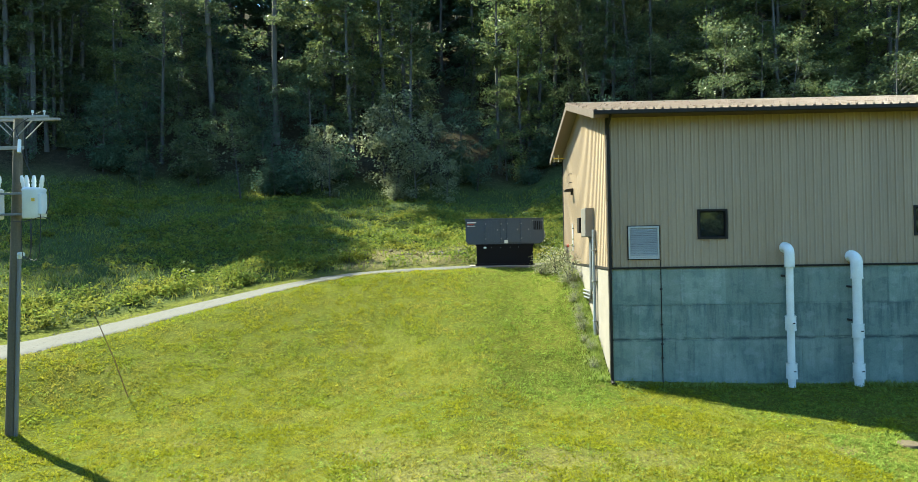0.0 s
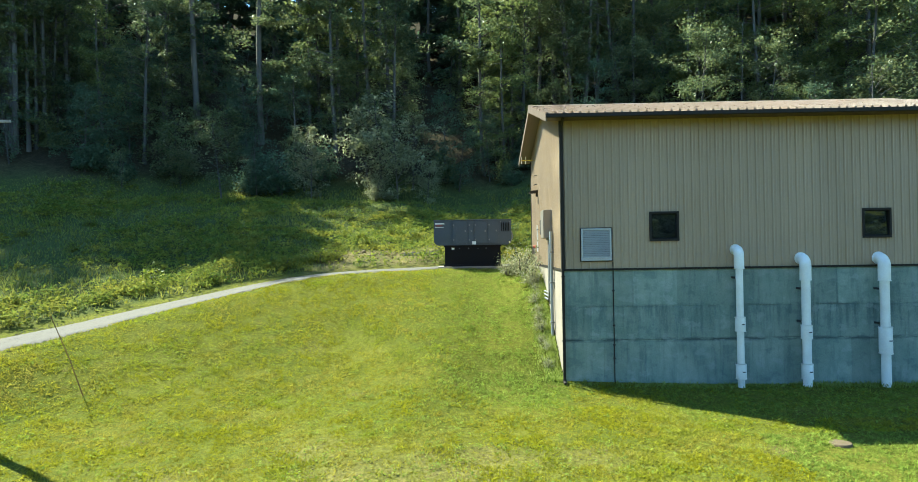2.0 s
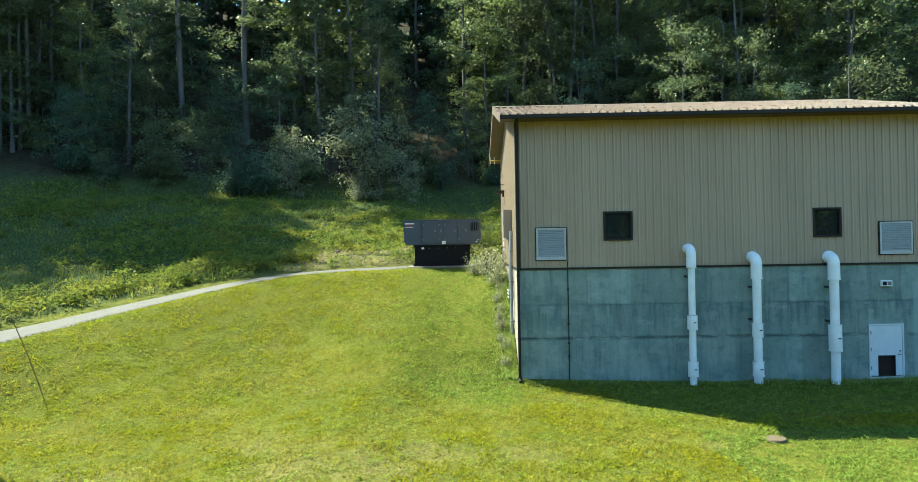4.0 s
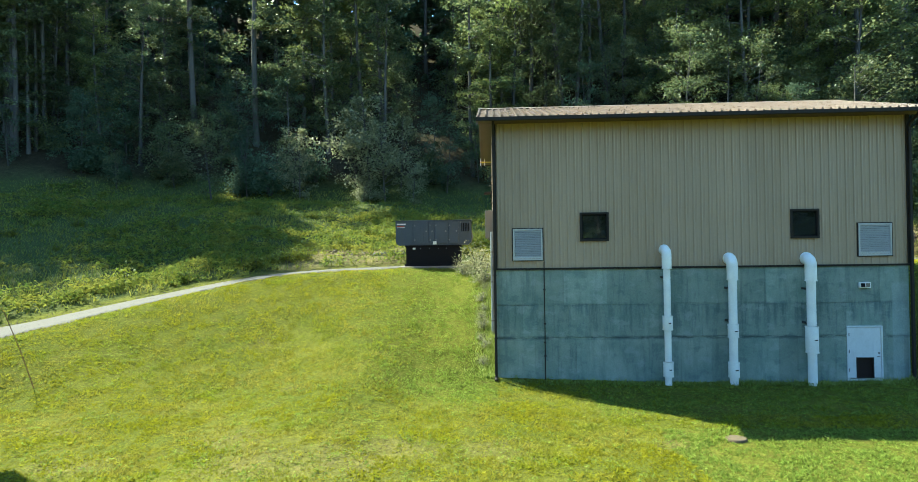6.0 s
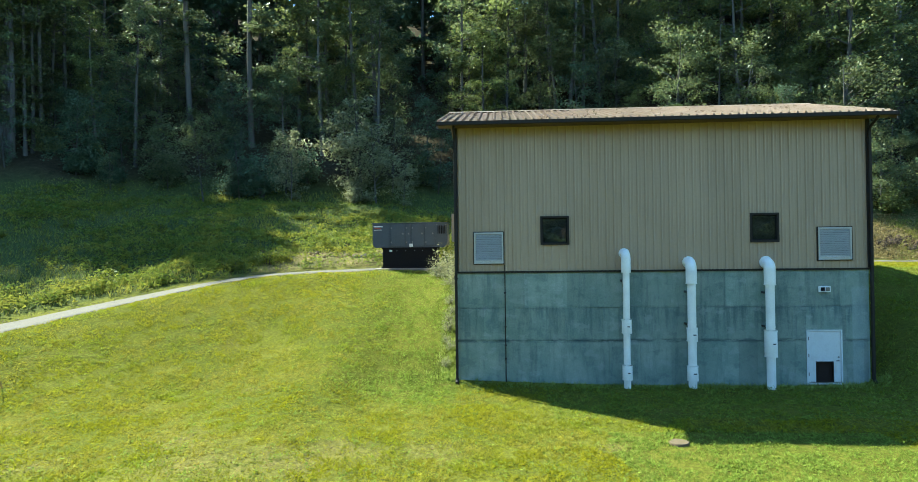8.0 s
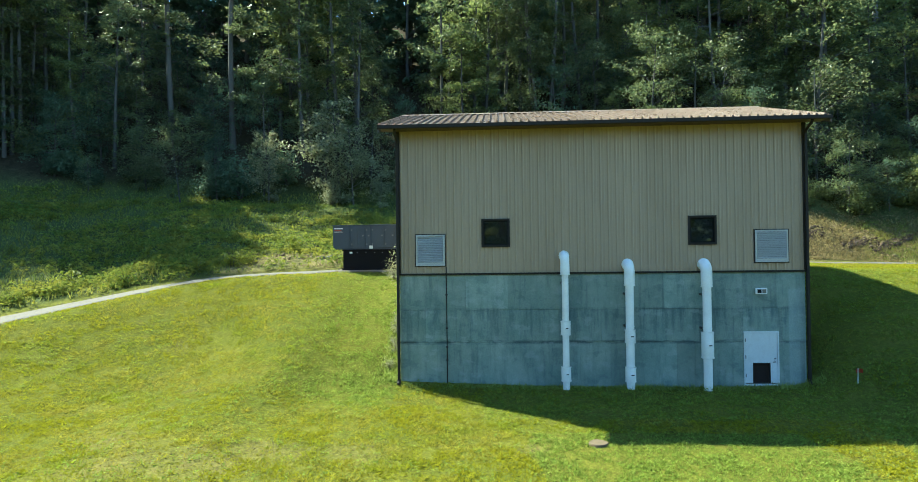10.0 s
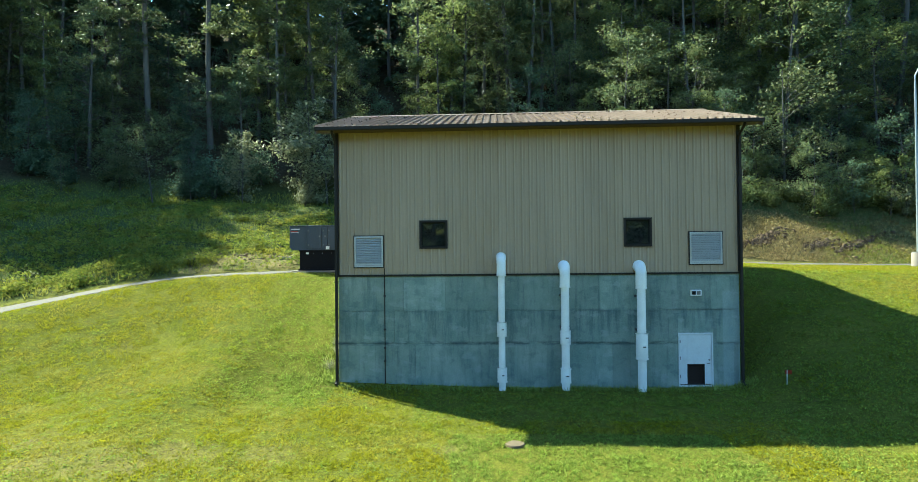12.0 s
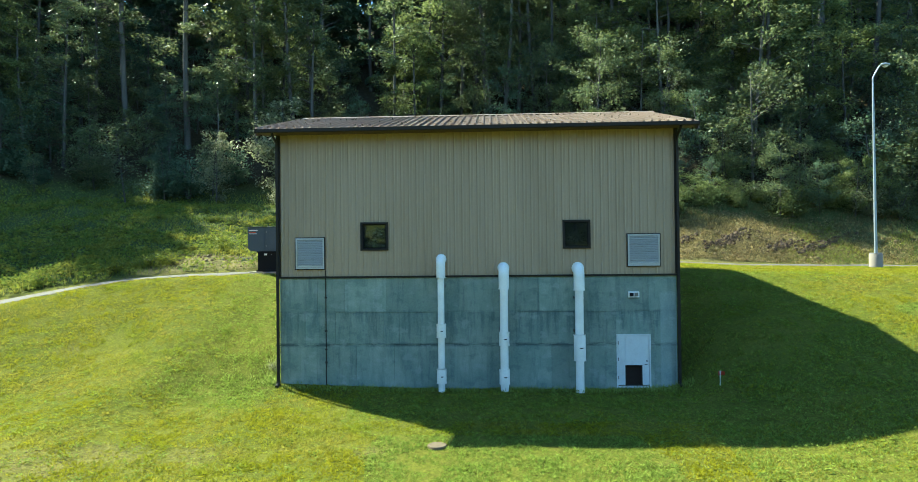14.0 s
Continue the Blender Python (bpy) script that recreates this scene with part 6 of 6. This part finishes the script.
def wall_grass():
    """Longer grass that the mower leaves along the end wall and under the front wall."""
    rng = np.random.RandomState(28)
    n = 5200
    y = rng.uniform(18.2, 25.5, n)
    x = 4.36 - np.abs(rng.normal(0, 0.26, n))
    m = 2600
    x2 = rng.uniform(4.4, 17.0, m)
    y2 = 18.22 - np.abs(rng.normal(0, 0.16, m))
    x, y = np.concatenate([x, x2]), np.concatenate([y, y2])
    tall = np.where(np.arange(n + m) < n, 0.17, 0.11) * (1 + 0.5 * wave(x * 2.0, y * 2.0, 91))
    blades("wall_grass", x, y, np.clip(tall, 0.05, 0.5), 0.03, rng, WALL_BLADE, "longer pale grass left unmown along the walls")


worn_spots()
wall_grass()


def meadow():
    rng = np.random.RandomState(6)
    n = 330000
    x, y = rng.uniform(-46, 40, n), rng.uniform(14, 52, n)
    e, edge = on_grid(LAND_E, x, y), on_grid(LAND_EDGE, x, y)
    keep = (e > 0.15) & (e < edge + 2) & ~on_building(x, y)
    keep &= (wave(x * 0.9, y * 0.9, 51) < rng.normal(0.9, 0.4, n))
    x, y, e = x[keep], y[keep], e[keep]
    near = e < 6
    right = x > 14
    lush = 0.16 + 0.24 * np.clip(wave(x * 0.9, y * 0.9, 52), 0, 1) + 0.12 * near
    few = ~right & (rng.rand(len(x)) < 0.35 - 0.31 * np.exp(-((x + 2.6) / 3.2) ** 4) * np.exp(-((e - 2.4) / 2.2) ** 4))
    m = 26000
    wx, wy = rng.uniform(-30, 8, m), rng.uniform(18, 48, m)
    we = on_grid(LAND_E, wx, wy)
    ok = (we > 0.1) & (we < on_grid(LAND_EDGE, wx, wy) + 1) & ~on_building(wx, wy)
    ok &= wave(wx * 0.8, wy * 0.8, 71) + 0.9 * (we < 3.5) + rng.normal(0, 0.45, m) > 0.35
    ok &= rng.rand(m) > 0.97 * np.exp(-((wx + 2.6) / 3.2) ** 4) * np.exp(-((we - 2.4) / 2.2) ** 4)
    wx, wy, we = wx[ok], wy[ok], we[ok]
    rise = np.where(we < 3.5, 0.42, 0.24) * (1 + 0.5 * np.clip(wave(wx * 1.5, wy * 1.5, 72), -1, 1))
    k = 8
    cx = (wx[:, None] + rng.normal(0, 0.13, (len(wx), k))).ravel()
    cy = (wy[:, None] + rng.normal(0, 0.13, (len(wy), k))).ravel()
    cz = height(cx, cy) + (rise[:, None] * rng.uniform(0.1, 1.0, (len(wx), k))).ravel()
    ob = new("meadow_weeds", leaf_mesh("meadow_weeds", np.stack([cx, cy, cz], 1), 0.15, rng, MEADOW_LEAF, 0.1, 0.5, corners=3))
    tagged(ob, "leafy green weeds over the unmown hillside", "weeds", kind="stuff")
    right, x, y, lush = right[few | right], x[few | right], y[few | right], lush[few | right]
    blades("meadow_grass", x[~right], y[~right], lush[~right], 0.05, rng, MEADOW, "rough unmown meadow grass on the hillside")
    blades("dry_weeds", x[right], y[right], lush[right] * 0.38, 0.05, rng, DRY, "dry brown weeds on the cut bank")


meadow()


def gravel_and_stones():
    rng = np.random.RandomState(9)
    rows = refine(CREST, 24)
    rows = rows[(rows[:, 0] > -18) & (rows[:, 0] < 4)]
    v, f = [], []
    cube = np.array([(-1, -1, -1), (1, -1, -1), (1, 1, -1), (-1, 1, -1), (-1, -1, 1), (1, -1, 1), (1, 1, 1), (-1, 1, 1)], float)
    quads = [(0, 3, 2, 1), (4, 5, 6, 7), (0, 1, 5, 4), (1, 2, 6, 5), (2, 3, 7, 6), (3, 0, 4, 7)]
    xs, ys, ss = [], [], []
    for i in range(3600):
        r = rows[rng.randint(len(rows) - 1)]
        off = rng.uniform(0.0, r[3] - 0.2)
        xs.append(r[0] + rng.normal(0, 0.25) - 0.45 * off)
        ys.append(r[1] + 0.85 * off + rng.normal(0, 0.1))
        ss.append(rng.uniform(0.008, 0.018))
    for i in range(60):
        xs.append(rng.normal(-0.6, 0.9))
        ys.append(30.6 + abs(rng.normal(0, 0.7)))
        ss.append(rng.uniform(0.04, 0.13))
    zs = height(np.array(xs), np.array(ys))
    for x, y, z, s in zip(xs, ys, zs, ss):
        p = cube * s * rng.uniform(0.6, 1.0, 3) * np.where(cube[:, 2:] > 0, 0.75, 1.0) + rng.normal(0, 0.12 * s, (8, 3))
        b = len(v) * 1
        v.extend((p + np.array([x, y, z + 0.03])).tolist())
        f.extend([[b + q for q in quad] for quad in quads])
    ob = new("gravel", mesh_np("gravel", v, f, STONE))
    tagged(ob, "loose grey gravel and pale rubble along the track", "gravel", kind="stuff")


gravel_and_stones()


def cut_bank():
    """Clods and fallen leaves on the cut bank behind the drive."""
    rng = np.random.RandomState(19)
    cube = np.array([(-1, -1, -1), (1, -1, -1), (1, 1, -1), (-1, 1, -1), (-1, -1, 1), (1, -1, 1), (1, 1, 1), (-1, 1, 1)], float)
    quads = np.array([(0, 3, 2, 1), (4, 5, 6, 7), (0, 1, 5, 4), (1, 2, 6, 5), (2, 3, 7, 6), (3, 0, 4, 7)])
    n = 520
    x, y = rng.normal(25, 4.5, n), 34.2 + rng.uniform(0, 3.2, n)
    x[:190], y[:190] = rng.normal(-2.6, 1.9, 190), 31.4 + rng.normal(0, 0.9, 190)
    z = height(x, y)
    size = rng.uniform(0.015, 0.06, n) * np.where(rng.rand(n) < 0.10, 1.7, 1)
    v = (cube[None] * size[:, None, None] * rng.uniform(0.6, 1.1, (n, 1, 3)) + rng.normal(0, 0.2, (n, 8, 3)) * size[:, None, None] + np.stack([x, y, z + 0.3 * size], 1)[:, None]).reshape(-1, 3)
    f = (quads[None] + 8 * np.arange(n)[:, None, None]).reshape(-1, 4)
    tagged(new("clods", mesh_np("clods", v, f, SOIL)), "brown clods of dug earth on the cut bank", "earth", kind="stuff")
    # dark dug-out hollows with lumps of wet soil and roots
    xs, ys = [], []
    for hx, hy, hw in ((24.3, 35.5, 0.75), (25.2, 36.2, 0.5), (27.7, 35.7, 0.55), (30.0, 36.1, 0.8), (22.0, 35.6, 0.45)):
        k = int(230 * hw)
        xs.append(rng.normal(hx, hw, k))
        ys.append(hy + 0.45 * (xs[-1] - hx) + rng.normal(0, 0.16, k))
    x, y = np.concatenate(xs), np.concatenate(ys)
    n = len(x)
    size = rng.uniform(0.035, 0.10, n)
    v = (cube[None] * size[:, None, None] * rng.uniform(0.5, 1.2, (n, 1, 3)) + rng.normal(0, 0.3, (n, 8, 3)) * size[:, None, None] + np.stack([x, y, height(x, y) + 0.1 * size], 1)[:, None]).reshape(-1, 3)
    f = (quads[None] + 8 * np.arange(n)[:, None, None]).reshape(-1, 4)
    tagged(new("wet_clods", mesh_np("wet_clods", v, f, WET_SOIL)), "dark lumps of wet soil in dug-out hollows of the bank", "earth", kind="stuff")
    n = 26000
    x, y = rng.uniform(17, 40, n), 33.9 + 4.4 * rng.uniform(0, 1, n)
    keep = wave(x * 1.6, y * 1.6, 93) + 0.6 * wave(x * 4, y * 4, 94) < rng.normal(0.7, 0.4, n)
    x, y = x[keep], y[keep]
    green = wave(x * 0.9, y * 0.9, 95) + 0.5 * wave(x * 3, y * 3, 96) + 0.12 * (x - 27) + rng.normal(0, 0.3, len(x)) > 0.75
    blades("straw_grass", x[~green], y[~green], 0.13, 0.034, rng, STRAW, "dry straw-coloured grass on the cut bank", 0.9)
    blades("bank_grass", x[green], y[green], 0.16, 0.042, rng, MEADOW, "green grass tufts growing on the cut bank", 0.8)
    n = 14000
    x, y = rng.normal(25, 6, n), 33.8 + rng.uniform(0, 5, n)
    z = height(x, y) + rng.uniform(0.01, 0.10, n)
    ob = new("leaf_litter", leaf_mesh("leaf_litter", np.stack([x, y, z], 1), 0.10, rng, LITTER, 0.0, 0.5))
    tagged(ob, "brown fallen leaves and low weeds on the cut bank", "leaf litter", kind="stuff")


cut_bank()
